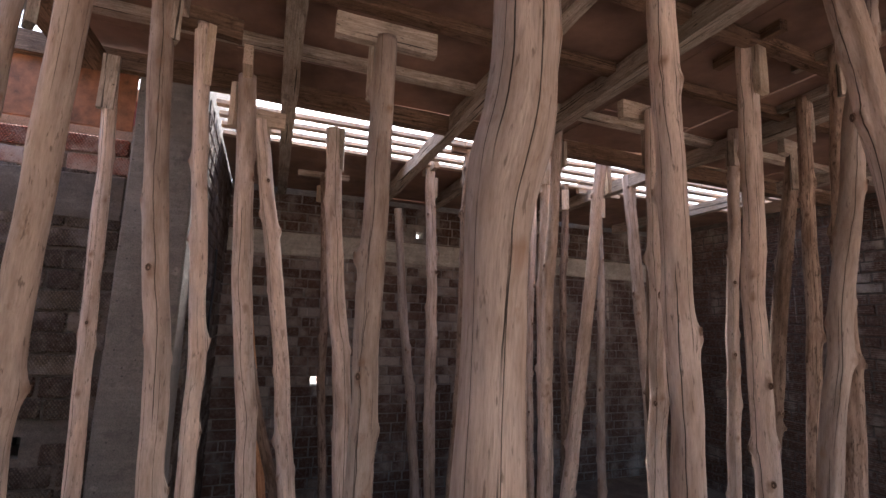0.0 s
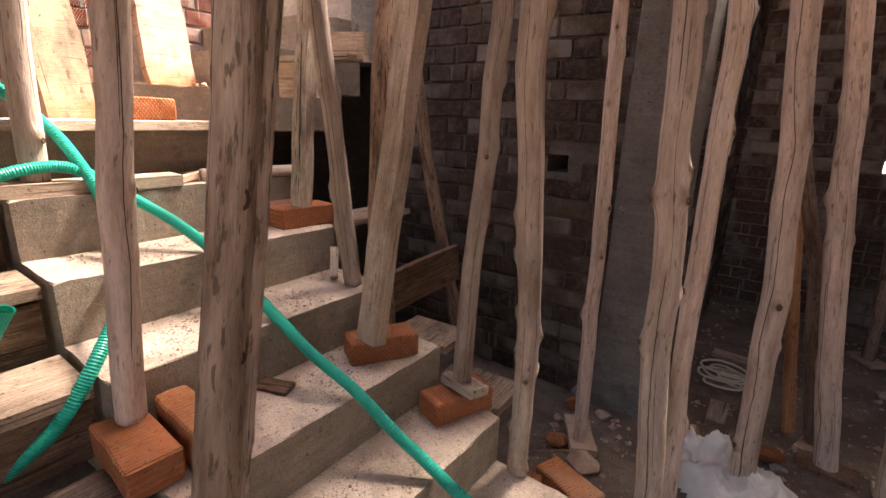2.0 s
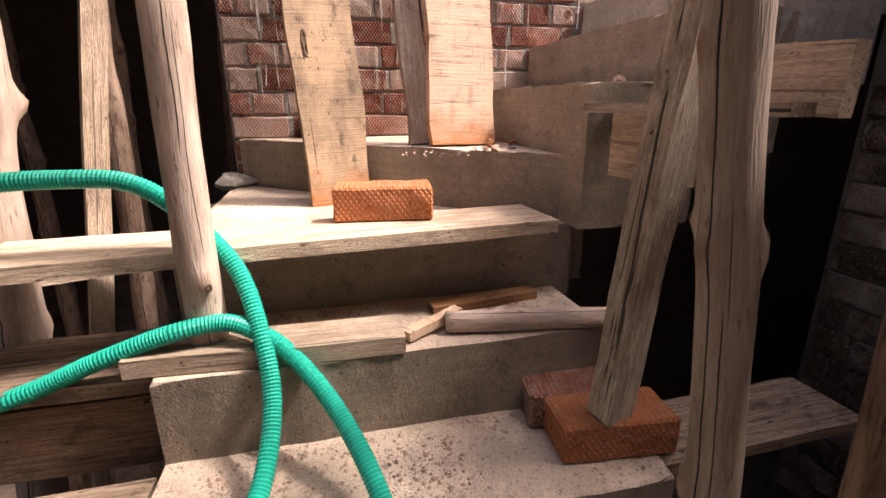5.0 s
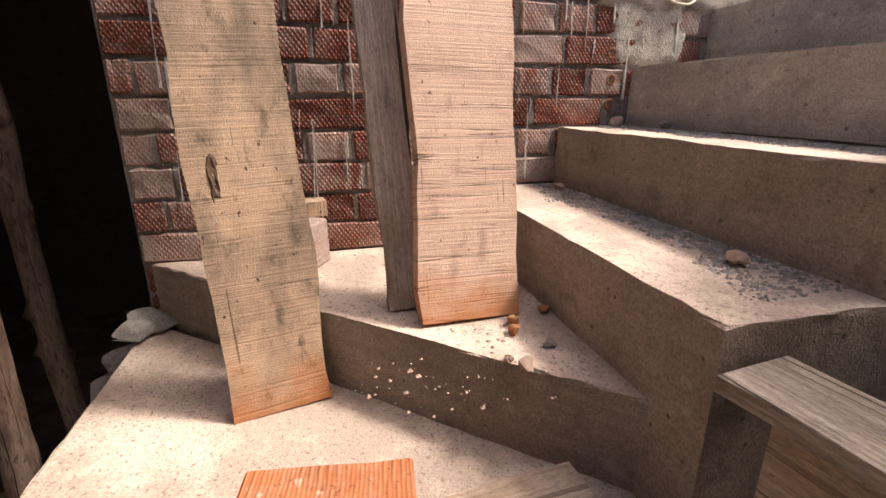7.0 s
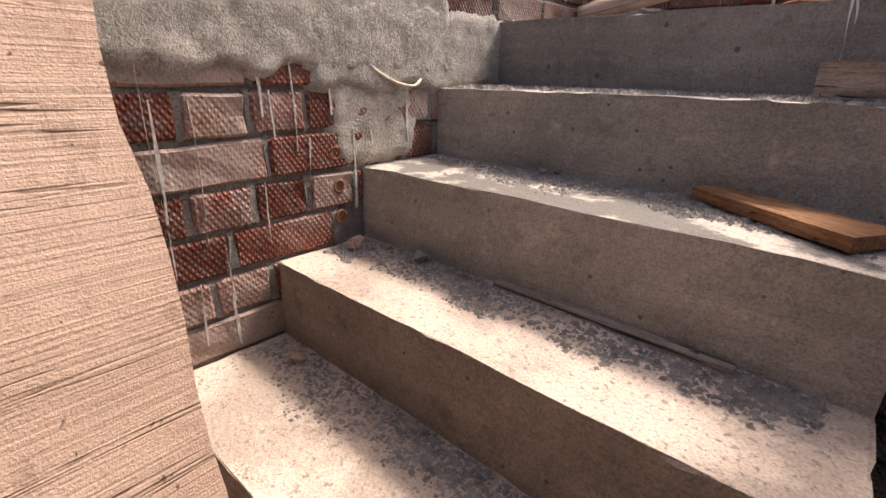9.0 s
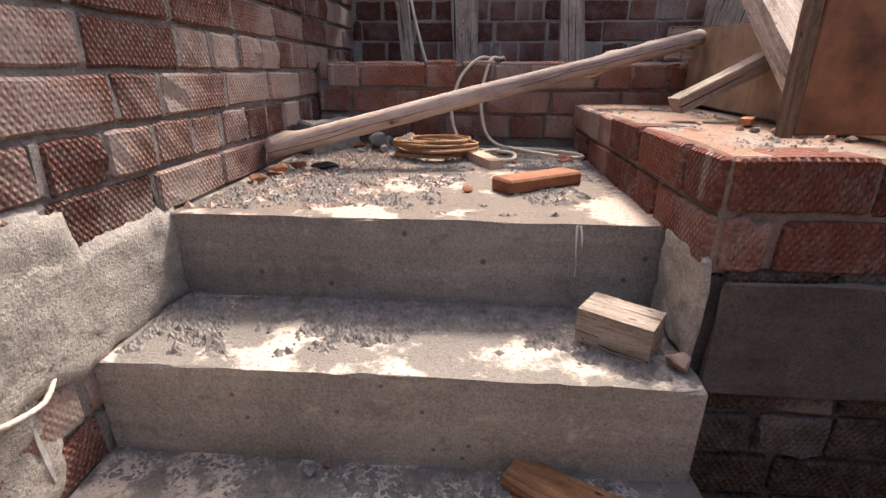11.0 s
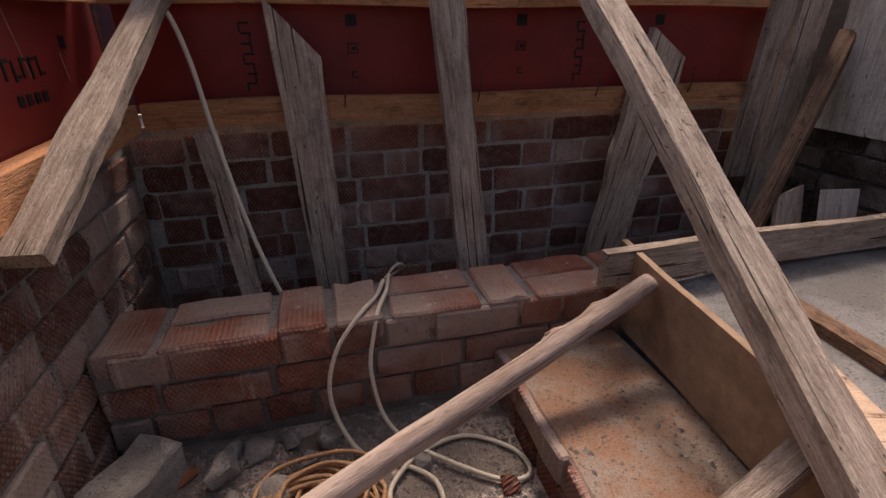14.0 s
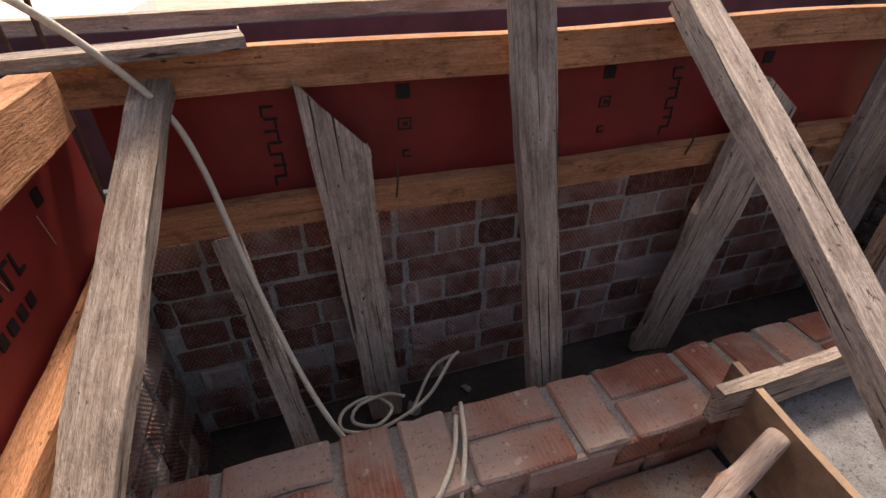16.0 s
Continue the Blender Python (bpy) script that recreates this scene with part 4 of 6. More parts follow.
tagged(part("platform", prism_bm([(1.232, 2.604), (2.36, 2.604), (2.36, 3.558), (1.312, 3.558)], 2.16, 2.486, 0.05, 0.003, 9), SLAB), "grey concrete platform covered with fine grit", "platform", kind="structure")
# The pit's shade is put into this floor's colour.
block("pit_floor", (0.0, 3.76, 1.9), (2.36, 4.136, 2.16), PIT_SHADE_SLATE, "dirt bottom of the pit with its shade put into the colour", "floor", bevel=0)
low_wall = block("wall_low", (0.004, 3.562, 2.0), (2.36, 3.752, 2.488), PERPEND, "low brick wall, one brick thick, with bare top course", "wall", bevel=0.004)

render_patch(wall_stair, 1.98, 2.66, 2.02, 2.235, 3)
render_patch(wall_stair, 1.2, 2.42, 2.055, 2.30, 5)
render_patch(wall_stair, 2.02, 2.30, 1.86, 2.09, 8, 0.009)

# formwork deck over the propped room: one mesh of panels and spaced slats
def boxes(name, spans, mat, label, category):
    verts, faces = [], []
    for (x0, y0, z0), (x1, y1, z1) in spans:
        k = len(verts)
        verts += [(x0, y0, z0), (x1, y0, z0), (x1, y1, z0), (x0, y1, z0), (x0, y0, z1), (x1, y0, z1), (x1, y1, z1), (x0, y1, z1)]
        faces += [(k, k + 3, k + 2, k + 1), (k + 4, k + 5, k + 6, k + 7), (k, k + 1, k + 5, k + 4), (k + 1, k + 2, k + 6, k + 5), (k + 2, k + 3, k + 7, k + 6), (k + 3, k, k + 4, k + 7)]
    me = bpy.data.meshes.new(name)
    me.from_pydata(verts, [], faces)
    me.materials.append(mat)
    return tagged(new(name, me), label, category, kind="structure")


rng = random.Random(11)
panels = []


def panel_field(x0, x1, y0, y1, w=0.6, d=1.2):
    x = x0
    while x < x1 - 0.02:
        nx = min(x + w, x1)
        y = y0 - rng.uniform(0, 0.4)
        while y < y1 - 0.02:
            ny = min(y + d, y1)
            z = 2.76 + rng.uniform(0, 0.012)
            panels.append(((x + 0.001, max(y, y0), z), (nx - rng.choice((0.0, 0.0, 0.004)), ny - rng.choice((0.0, 0.0, 0.006)), z + 0.018)))
            y = ny
        x = nx


panel_field(2.0, 7.4, -2.4, 2.45)
panel_field(1.62, 2.0, -2.4, 0.60)
panel_field(-3.1, 1.62, -2.4, 0.60)
# Deck over the unseen bay behind the stair wall, added to block daylight.
panel_field(-3.1, -0.26, 0.60, 4.5)
panel_field(2.46, 7.4, 3.34, 4.5)
boxes("ceiling", panels, DARKPLY, "dark brown plywood formwork deck on timber bearers", "ceiling")
slats = []
y = 2.46
while y < 3.3:
    w = rng.uniform(0.045, 0.07)
    x = 2.47
    while x < 6.9:
        nx = x + rng.uniform(0.9, 1.7)
        z = 2.755 + rng.uniform(0, 0.008)
        slats.append(((x, y + rng.uniform(-0.01, 0.01), z), (min(nx, 7.3) - 0.01, y + w, z + 0.022)))
        x = nx
    y += w + rng.uniform(0.085, 0.115)
slats += [((6.9, 2.45, 2.76), (7.4, 3.34, 2.78))]
boxes("ceiling_slats", slats, PLANK, "spaced sawn ceiling boards with daylight between them", "ceiling")
for x, z in ((2.75, 2.70), (3.62, 2.70), (4.10, 2.70), (5.2, 2.70), (6.3, 2.70)):
    plank("bearer_beam", (x, -1.8, z), (x + 0.12, 4.3, z), 0.07, 0.09, PLANK_GREY, "rough sawn timber bearer under the deck", "beam", group="deck bearers")
for y, z in ((-0.6, 2.60), (0.45, 2.60), (2.40, 2.70)):
    plank("cross_beam", (1.7, y, z), (7.0, y + 0.1, z), 0.07, 0.09, PLANK_DARK, "dark timber cross beam resting on props", "beam", group="deck cross beams")
for i, y in enumerate((-1.5, -1.05, -0.25, 0.15, 0.8, 1.2, 1.65, 2.05)):
    plank("deck_joist", (2.05, y, 2.737), (7.0, y + 0.06 * (i % 3), 2.737), 0.055, 0.04, (PLANK_DARK, PLANK_GREY)[i % 3 == 1], "sawn joist under the plywood deck", "beam", group="deck joists")
plank("edge_beam", (2.02, 0.62, 2.66), (2.02, 2.42, 2.66), 0.16, 0.04, PLANK_DARK, "dark edge board of the deck above the stairs", "beam")

panel = block("brown_panel", (0.979, 2.414, 2.395), (2.2, 2.432, 2.735), BROWN_PLY, "reddish-brown plywood panel standing above the brick wall", "board", kind="", bevel=0.002, jitter=0.002, cuts=(8, 0, 3))
plank("edge_batten", (0.972, 2.42, 2.392), (0.966, 2.422, 2.738), 0.012, 0.019, PLANK_DARK, "black-stained edge batten", parent=panel, up=(0, 1, 0), wavy=0.004)
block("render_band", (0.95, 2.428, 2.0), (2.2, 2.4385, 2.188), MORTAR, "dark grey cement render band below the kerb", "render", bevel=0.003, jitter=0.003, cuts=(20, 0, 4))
block("render_end", (0.922, 2.44, 2.05), (0.934, 2.60, 2.215), PLASTER, "rough grey cement render on the kerb's end", "render", bevel=0.003, jitter=0.003, cuts=(0, 6, 6))

# ---- round props in the room ----
props = [
    ((2.226, 1.631, 0.08), (2.48, 0.949, 2.7), 0.031, 0),
    ((2.29, 2.07, 0.035), (2.17, 2.175, 2.6), 0.028, 0), ((2.67, 1.539, 0), (2.462, 1.518, 2.6), 0.034, 0),
    ((2.67, 1.791, 0), (2.526, 1.781, 2.6), 0.027, 0), ((3.105, 2.548, 0), (2.707, 2.567, 2.6), 0.040, 0),
    ((3.337, 3.844, 0), (3.17, 3.872, 2.75), 0.032, 1), ((3.478, 3.669, 0), (3.191, 3.719, 2.75), 0.038, 0),
    ((3.287, 2.464, 0), (3.07, 2.515, 2.6), 0.046, 0), ((3.139, 1.542, 0), (3.114, 1.55, 2.56), 0.043, 0),
    ((3.994, 3.605, 0), (3.747, 3.69, 2.5), 0.036, 0), ((3.979, 3.3, 0), (3.886, 3.337, 2.75), 0.042, 0),
    ((3.95, 2.9, 0), (4.014, 2.869, 2.75), 0.052, 1), ((4.607, 3.651, 0), (4.435, 3.748, 2.75), 0.036, 0),
    ((4.356, 3.027, 0), (4.353, 3.03, 2.75), 0.05, 0), ((5.435, 4.2, 0), (5.417, 4.2, 2.75), 0.06, 0),
    ((4.468, 2.709, 0), (4.489, 2.692, 2.75), 0.048, 0), ((3.702, 0.876, 0), (3.64, 0.905, 2.75), 0.036, 0),
    ((4.277, 1.623, 0), (4.303, 1.597, 2.56), 0.037, 0), ((4.36, 1.70, 0), (4.36, 1.66, 2.56), 0.034, 1),
    ((4.47, 1.343, 0), (4.5, 1.3, 2.75), 0.042, 0), ((5.122, 2.005, 0), (5.2, 1.899, 2.75), 0.034, 0),
    ((5.091, 1.602, 0), (5.146, 1.499, 2.75), 0.033, 1), ((4.78, 1.28, 0), (4.827, 1.17, 2.75), 0.034, 1),
    ((3.953, 0.421, 0), (3.841, 0.694, 2.75), 0.032, 0), ((4.356, 1.205, 0), (4.501, 0.899, 2.75), 0.034, 0),
    ((4.743, 3.275, 0), (4.744, 3.274, 2.75), 0.028, 0), ((4.232, 2.38, 0), (4.32, 2.327, 2.75), 0.034, 0),
    ((4.982, 3.213, 0), (4.99, 3.207, 2.75), 0.03, 1), ((4.667, 2.834, 0), (4.903, 2.658, 2.75), 0.045, 0),
    ((5.41, 2.71, 0), (5.28, 2.831, 2.75), 0.045, 0), ((5.389, 3.309, 0), (5.396, 3.304, 2.75), 0.034, 0),
    ((2.841, 2.20, 0), (2.66, 2.10, 2.6), 0.040, 0), ((3.765, 2.047, 0), (3.56, 1.55, 2.6), 0.045, 0),
    ((5.272, 2.011, 0), (5.425, 1.734, 2.6), 0.04, 1),
]
for lo, hi, r, dark in props:
    prop(lo, hi, r, POLE_DARK if dark else POLE, "dark weathered round timber prop on the dirt floor" if dark else "pale peeled round timber prop on the dirt floor")
split = prop((2.30, 0.497, 0), (2.367, 0.857, 2.72), 0.0255, POLE_OLD, "pale split round prop with a dark knot, on the dirt floor", bend=0.012)
half = log_bm(2.74, 0.0115, 0.011, 411, 0.004, 2)
part("split_half", half, POLE_OLD, split, "narrow half split off the stem", True, along((2.3075, 0.519, 0), (2.3745, 0.879, 2.72)))
KNOTS.clear()
m = split.matrix_basis.inverted()
out = Vector((0.93, -0.36, 0.05)).normalized()
for z, turn, size in ((1.19, 0.0, 0.012), (1.02, 0.5, 0.006), (1.33, -0.4, 0.007)):
    face = Matrix.Rotation(turn, 3, "Z") @ out
    KNOTS.append((m @ (Vector((2.30 + 0.067 * z / 2.72, 0.497 + 0.36 * z / 2.72, z)) + face * 0.0255), (m.to_3x3() @ face).normalized(), size))
add_knots(split)
stem = [(3.0, 0.555, 0.0, 0.046), (3.01, 0.548, 1.0, 0.037), (3.017, 0.543, 1.45, 0.038), (3.019, 0.542, 1.54, 0.034), (3.02, 0.541, 1.62, 0.033), (3.021, 0.541, 1.71, 0.034), (3.026, 0.538, 1.77, 0.039),
        (3.034, 0.533, 1.815, 0.046), (3.043, 0.529, 1.86, 0.041), (3.046, 0.526, 1.92, 0.037), (3.048, 0.525, 2.0, 0.038), (3.05, 0.525, 2.75, 0.038)]
stem_ob = tagged(part("timber_prop", stem_bm(stem, 4, knots=((1.70, 3.9, 0.5), (1.86, 0.6, 0.3), (1.95, 4.6, 0.22), (1.42, 5.6, 0.4))), POLE, None, "", True, along(stem[0][:3], stem[-1][:3])), "thick crooked pale timber prop with knots and cracks", "timber prop", "timber props")
KNOTS.clear()
for kz, ka, size in ((1.88, 5.4, 0.011), (1.78, 3.9, 0.012), (1.70, 5.9, 0.012), (1.62, 5.2, 0.009), (1.42, 5.6, 0.013), (1.52, 4.4, 0.008), (1.9, 4.5, 0.008), (1.3, 4.9, 0.012), (1.1, 5.4, 0.012)):
    cx, cy, cr = (float(np.interp(kz, [p[2] for p in stem], [p[i] for p in stem])) for i in (0, 1, 3))
    m = stem_ob.matrix_basis.inverted()
    out = Vector((math.cos(ka + 2.6), math.sin(ka + 2.6), 0))
    KNOTS.append((m @ (Vector((cx, cy, kz)) + out * cr * 1.02), (m.to_3x3() @ out).normalized(), size))
add_knots(stem_ob)
prop((3.065, 2.694, 0), (2.737, 2.7, 1.5), 0.028, POLE_DARK, "short dark stake leaning against a prop")

# ---- props on and beside the stairs ----
prop((2.044, 1.552, 0.45), (2.114, 1.587, 2.6), 0.030, POLE, "slender pale prop standing on bricks at the stair edge")
dark_stem = [(1.72, 1.535, 0.51, 0.034), (1.735, 1.485, 0.95, 0.036), (1.685, 1.555, 1.39, 0.038), (1.51, 1.79, 2.08, 0.04), (1.39, 1.93, 2.62, 0.04)]
tagged(part("timber_prop", stem_bm(dark_stem, 23, knots=((0.5, 5.2, 0.3), (0.95, 4.4, 0.35), (1.3, 5.6, 0.3))), POLE_BARK, None, "", True, along(dark_stem[0][:3], dark_stem[-1][:3])),
       "dark crooked bark-stained timber prop standing on a step", "timber prop", "timber props")
prop((1.628, 2.214, 0.0), (1.297, 1.967, 2.3), 0.030, POLE_DARK, "dark crooked prop leaning beside the stairs")
prop((1.67, 0.742, 0.588), (1.885, 0.797, 2.74), 0.033, POLE, "cracked pale prop standing on two bricks on a step", knots=5)
prop((1.575, 1.512, 0.68), (1.50, 1.25, 2.7), 0.031, POLE, "grey round prop standing on a step")
plank("square_post", (1.815, 1.365, 0.585), (1.86, 1.70, 2.7), 0.085, 0.05, DUSTY_PLANK, "dusty squared timber post standing on a brick", "timber prop", wavy=0.01)
plank("slanted_post", (1.29, 1.52, 0.93), (1.46, 1.57, 2.7), 0.065, 0.05, PLANK_GREY, "grey squared post leaning on a brick on the step", "timber prop", wavy=0.008)
prop((1.04, 0.80, 1.055), (1.12, 0.86, 2.74), 0.035, POLE, "split pale prop standing on a plank", knots=4)
plank("side_post", (0.70, 0.30, 0.0), (0.51, 0.69, 2.74), 0.075, 0.05, DUSTY_PLANK, "pale squared post beside the stairs", "timber prop")
plank("shelf_board", (0.76, 0.33, 1.115), (0.69, 0.69, 1.125), 0.11, 0.025, DUSTY_PLANK, "pale board bridging the stair form", "board", up=(1, 0, 0.001), spin=math.pi / 2)
prop((0.90, 0.28, 0.0), (0.72, 0.48, 2.74), 0.05, POLE, "thick pale prop beside the stairs")
for x, y, dx in ((0.3, 0.1, 0.05), (0.05, 0.3, -0.1), (-0.6, 0.15, 0.1), (-1.2, 0.5, 0.0), (-1.6, 0.2, 0.12), (-0.9, -0.4, 0.05), (0.2, -0.5, 0.1), (-2.1, 0.6, -0.1)):
    prop((x, y, 0), (x + dx, y + 0.05, 2.74), 0.042, POLE_DARK, "dark timber prop in the shaded bay beside the stairs")

# ---- wooden forms beside the steps ----
for k, (x, w) in enumerate(((2.08, 0.2), (1.78, 0.22), (1.50, 0.22), (1.24, 0.2), (0.97, 0.22))):
    z = (14 - (12 - k)) * RISE
    plank("form_board", (x, 0.25, z - 0.03), (x, 0.695, z - 0.03), w, 0.03, FORM, "dusty form board at the stair's open side", "board", group="stair form boards", up=(1, 0, 0.001), spin=math.pi / 2)
    plank("riser_form", (x + w / 2 - 0.03, 0.27, z - 0.13), (x + w / 2 - 0.03, 0.69, z - 0.13), 0.03, 0.15, PLANK_DARK, "dark riser board of the stair form", "board", group="stair riser forms", up=(0, 0, 1))
plank("form_board", (1.27, 1.605, 0.835), (1.26, 2.10, 0.835), 0.17, 0.025, FORM, "grey board jutting from the stair's inner side", "board", up=(1, 0, 0.001), spin=math.pi / 2)
plank("form_board", (1.81, 1.605, 0.49), (1.80, 1.77, 0.49), 0.24, 0.03, FORM, "dusty board jutting from the stair's inner side", "board", up=(1, 0, 0.001), spin=math.pi / 2)
plank("form_board", (2.03, 1.605, 0.32), (2.02, 1.83, 0.32), 0.22, 0.03, FORM, "dusty board jutting from the lowest steps", "board", up=(1, 0, 0.001), spin=math.pi / 2)
plank("inner_form", (1.64, 1.63, 0.62), (1.66, 2.05, 0.66), 0.025, 0.16, PLANK_DARK, "dark riser board beside the stairs", "board")
plank("shutter_board", (1.0, 1.665, 1.40), (1.20, 1.70, 1.40), 0.025, 0.14, DUSTY_PLANK, "pale form panel under the upper flight", "board")
plank("shutter_board", (1.20, 1.715, 1.527), (1.43, 1.735, 1.518), 0.03, 0.10, DUSTY_PLANK, "dusty brown form panel under the upper flight", "board")
plank("form_strip", (0.96, 1.66, 1.475), (1.40, 1.72, 1.475), 0.12, 0.02, PLANK_GREY, "thin board on the upper flight's form", "board", up=(1, 0, 0.001), spin=math.pi / 2)

# ---- planks and bricks on the steps ----
plank("lying_board", (0.965, 0.42, 1.212), (0.885, 1.545, 1.212), 0.19, 0.03, DUSTY_PLANK, "wide pale board lying across a step", "board", up=(1, 0, 0.001), spin=math.pi / 2)
loose_brick((0.845, 1.165, 1.228), 82, "orange wire-cut brick lying on the board")
plank("short_plank", (1.06, 0.665, 1.04), (1.085, 1.165, 1.04), 0.10, 0.035, DUSTY_PLANK, "short pale plank lying on a step", "board", up=(1, 0, 0.001), spin=math.pi / 2)
plank("wood_offcut", (1.09, 1.17, 1.035), (1.02, 1.30, 1.045), 0.03, 0.02, PLANK, "small wood offcut on the step", "offcut")
plank("wood_offcut", (0.96, 1.25, 1.03), (0.93, 1.52, 1.03), 0.05, 0.02, BOARD, "reddish wood offcut on the step", "offcut")
bm = log_bm(0.40, 0.022, 0.021, 77, 0.004, 1)
tagged(part("round_offcut", bm, POLE, None, "", True, along((1.065, 1.26, 1.043), (1.135, 1.65, 1.043))), "short length of round pole lying on a step", "offcut")
loose_brick((1.27, 1.535, 0.85), 84, "orange brick under a leaning post")
loose_brick((1.17, 1.52, 0.85), 80, "dark brick lying behind a post", BRICK)
loose_brick((1.795, 1.43, 0.51), 62, "orange wire-cut brick under a square post")
loose_brick((1.745, 0.715, 0.51), -3, "orange brick lying under a prop on the step")
loose_brick((1.775, 0.822, 0.51), -3, "orange wire-cut brick standing on edge on the step", size=(0.222, 0.075, 0.105))
loose_brick((2.03, 1.54, 0.34), 70, "brick under a slender prop")
plank("wood_pad", (1.98, 1.57, 0.435), (2.12, 1.54, 0.44), 0.08, 0.03, PLANK_GREY, "split wood pad on top of a brick", "offcut", up=(1, 0, 0.001), spin=math.pi / 2)
plank("wood_chip", (1.62, 1.05, 0.515), (1.76, 1.10, 0.522), 0.05, 0.012, PLANK_DARK, "brown wood chip lying on the step", "offcut", up=(1, 0, 0.001), spin=math.pi / 2)
plank("wood_stub", (1.50, 1.49, 0.695), (1.44, 1.55, 0.78), 0.03, 0.025, PLANK_GREY, "split stub of wood lying on the step", "offcut")
slotted = plank("leaning_plank", (0.478, 1.082, 1.192), (0.265, 0.985, 2.75), 0.185, 0.035, OLD_PLANK, "wide rough-sawn plank leaning on the brick wall", "plank", up=(1, 0.2, 0), wavy=0.012)
# No hole is cut; a dark patch gives the slot's inner shade.
part("slot", box_bm((0.017, 0.006, 0.085), 0.003, 1, 0.003, (1, 0, 5), random.Random(3)), KNOT_AND_HOLE, slotted, "dark patch for the shade in a gouged slot", False, slotted.matrix_basis @ Matrix.Translation((0.052, 0.0155, 0.455)))
part("slot_chip", box_bm((0.008, 0.006, 0.045), 0.002, 1, 0.003, (1, 0, 4), random.Random(4)), DUSTY_PLANK, slotted, "pale splinter in the slot", False, slotted.matrix_basis @ Matrix.Translation((0.050, 0.0168, 0.445)))
plank("leaning_plank", (0.515, 1.458, 1.362), (0.20, 1.462, 2.75), 0.205, 0.04, LEAN_PLANK, "pale rough-sawn plank leaning on the brick wall", "plank", up=(1, 0.05, 0), wavy=0.014)
plank("grey_plank", (0.44, 1.345, 1.362), (0.10, 1.27, 2.75), 0.085, 0.03, PLANK_GREY, "grey cement-stained plank leaning behind", "plank", up=(1, 0.05, 0), wavy=0.01)
loose_brick((0.075, 1.085, 1.36), 62, "brown brick standing on edge by the wall", BRICK, size=(0.2, 0.095, 0.118))
plank("wood_offcut", (0.06, 1.02, 1.50), (0.03, 1.19, 1.502), 0.07, 0.04, OLD_PLANK, "split grey offcut on top of bricks", "offcut")
plank("wood_strip", (0.40, 1.11 + 1.0, 1.705), (0.80, 2.10, 1.705), 0.02, 0.012, PLANK_GREY, "thin wood strip lying along a step", "offcut")
plank("broken_board", (0.66, 2.365, 1.885), (0.90, 2.22, 1.885), 0.06, 0.02, BOARD, "broken brown board lying on a step", "offcut", up=(1, 0, 0.001), spin=math.pi / 2, taper=-0.6)
plank("wood_block", (0.785, 2.525, 2.075), (0.885, 2.46, 2.075), 0.075, 0.06, PLANK_GREY, "short weathered block of wood on a step", "offcut", up=(1, 0, 0.001), spin=math.pi / 2)

# ---- green hoses ----
def hose(points, label):
    return tagged(part("hose", tube_bm(points, 0.0172, 14, 0.0034, 0.10), HOSE, None, "", False), label, "hose")


hose([(1.0, -0.3, 1.2), (1.0, 0.2, 1.315), (1.0, 0.45, 1.355), (1.0, 0.6, 1.362), (1.0, 0.70, 1.35), (1.01, 0.78, 1.29), (1.04, 0.86, 1.19), (1.11, 0.90, 1.08), (1.18, 0.915, 0.98),
      (1.29, 0.90, 0.905), (1.42, 0.855, 0.865), (1.535, 0.79, 0.80), (1.59, 0.72, 0.725), (1.607, 0.66, 0.65), (1.605, 0.61, 0.59), (1.59, 0.555, 0.545), (1.56, 0.44, 0.45), (1.5, 0.2, 0.25), (1.45, -0.2, 0.02)], "ribbed green plastic hose arching over the steps")
hose([(1.05, -0.4, 0.80), (1.06, 0.1, 0.90), (1.07, 0.45, 0.985), (1.08, 0.62, 1.05), (1.085, 0.74, 1.09), (1.08, 0.83, 1.10), (1.10, 0.89, 1.085), (1.12, 0.945, 1.045), (1.19, 1.01, 0.985), (1.285, 1.06, 0.93), (1.385, 1.095, 0.87),
      (1.475, 1.12, 0.80), (1.57, 1.135, 0.74), (1.68, 1.145, 0.68), (1.79, 1.155, 0.62), (1.925, 1.19, 0.54), (2.05, 1.215, 0.45), (2.175, 1.245, 0.365), (2.43, 1.29, 0.19), (2.7, 1.2, 0.02), (3.2, 0.7, 0.018)], "ribbed green plastic hose running down the steps")
hose([(1.41, 0.615, 0.822), (1.375, 0.58, 0.745), (1.35, 0.54, 0.65), (1.355, 0.5, 0.5), (1.36, 0.4, 0.28), (1.3, 0.15, 0.03)], "cut end of a ribbed green hose")

# ---- landing and platform ----
bm = log_bm((Vector((1.262, 3.43, 2.567)) - Vector((0.02, 3.052, 2.262))).length, 0.028, 0.024, 5, 0.008, 9)
add_knots(tagged(part("lying_pole", bm, POLE, None, "", True, along((0.02, 3.052, 2.262), (1.262, 3.43, 2.567))), "pale peeled pole lying across the landing", "pole"))
loose_brick((0.735, 2.905, 2.21), 36, "flat orange brick slip lying on the landing", BRICK_SLIP, size=(0.225, 0.07, 0.032), jitter=0.0008)
loose_brick((0.075, 3.40, 2.21), 62, "cement-covered grey block in the landing corner", STONE, size=(0.22, 0.11, 0.10), jitter=0.0045)
for i, (x, y, s) in enumerate(((0.245, 3.44, 0.10), (0.325, 3.49, 0.085), (0.265, 3.50, 0.06), (0.355, 3.355, 0.10), (0.27, 3.375, 0.05), (0.43, 3.43, 0.055), (0.48, 3.48, 0.07), (0.68, 3.36, 0.05), (0.2, 3.36, 0.03), (0.39, 3.50, 0.06))):
    rock("concrete_lump", (x, y, 2.208), s, STONE, "broken grey lump of concrete on the landing", i + 2)
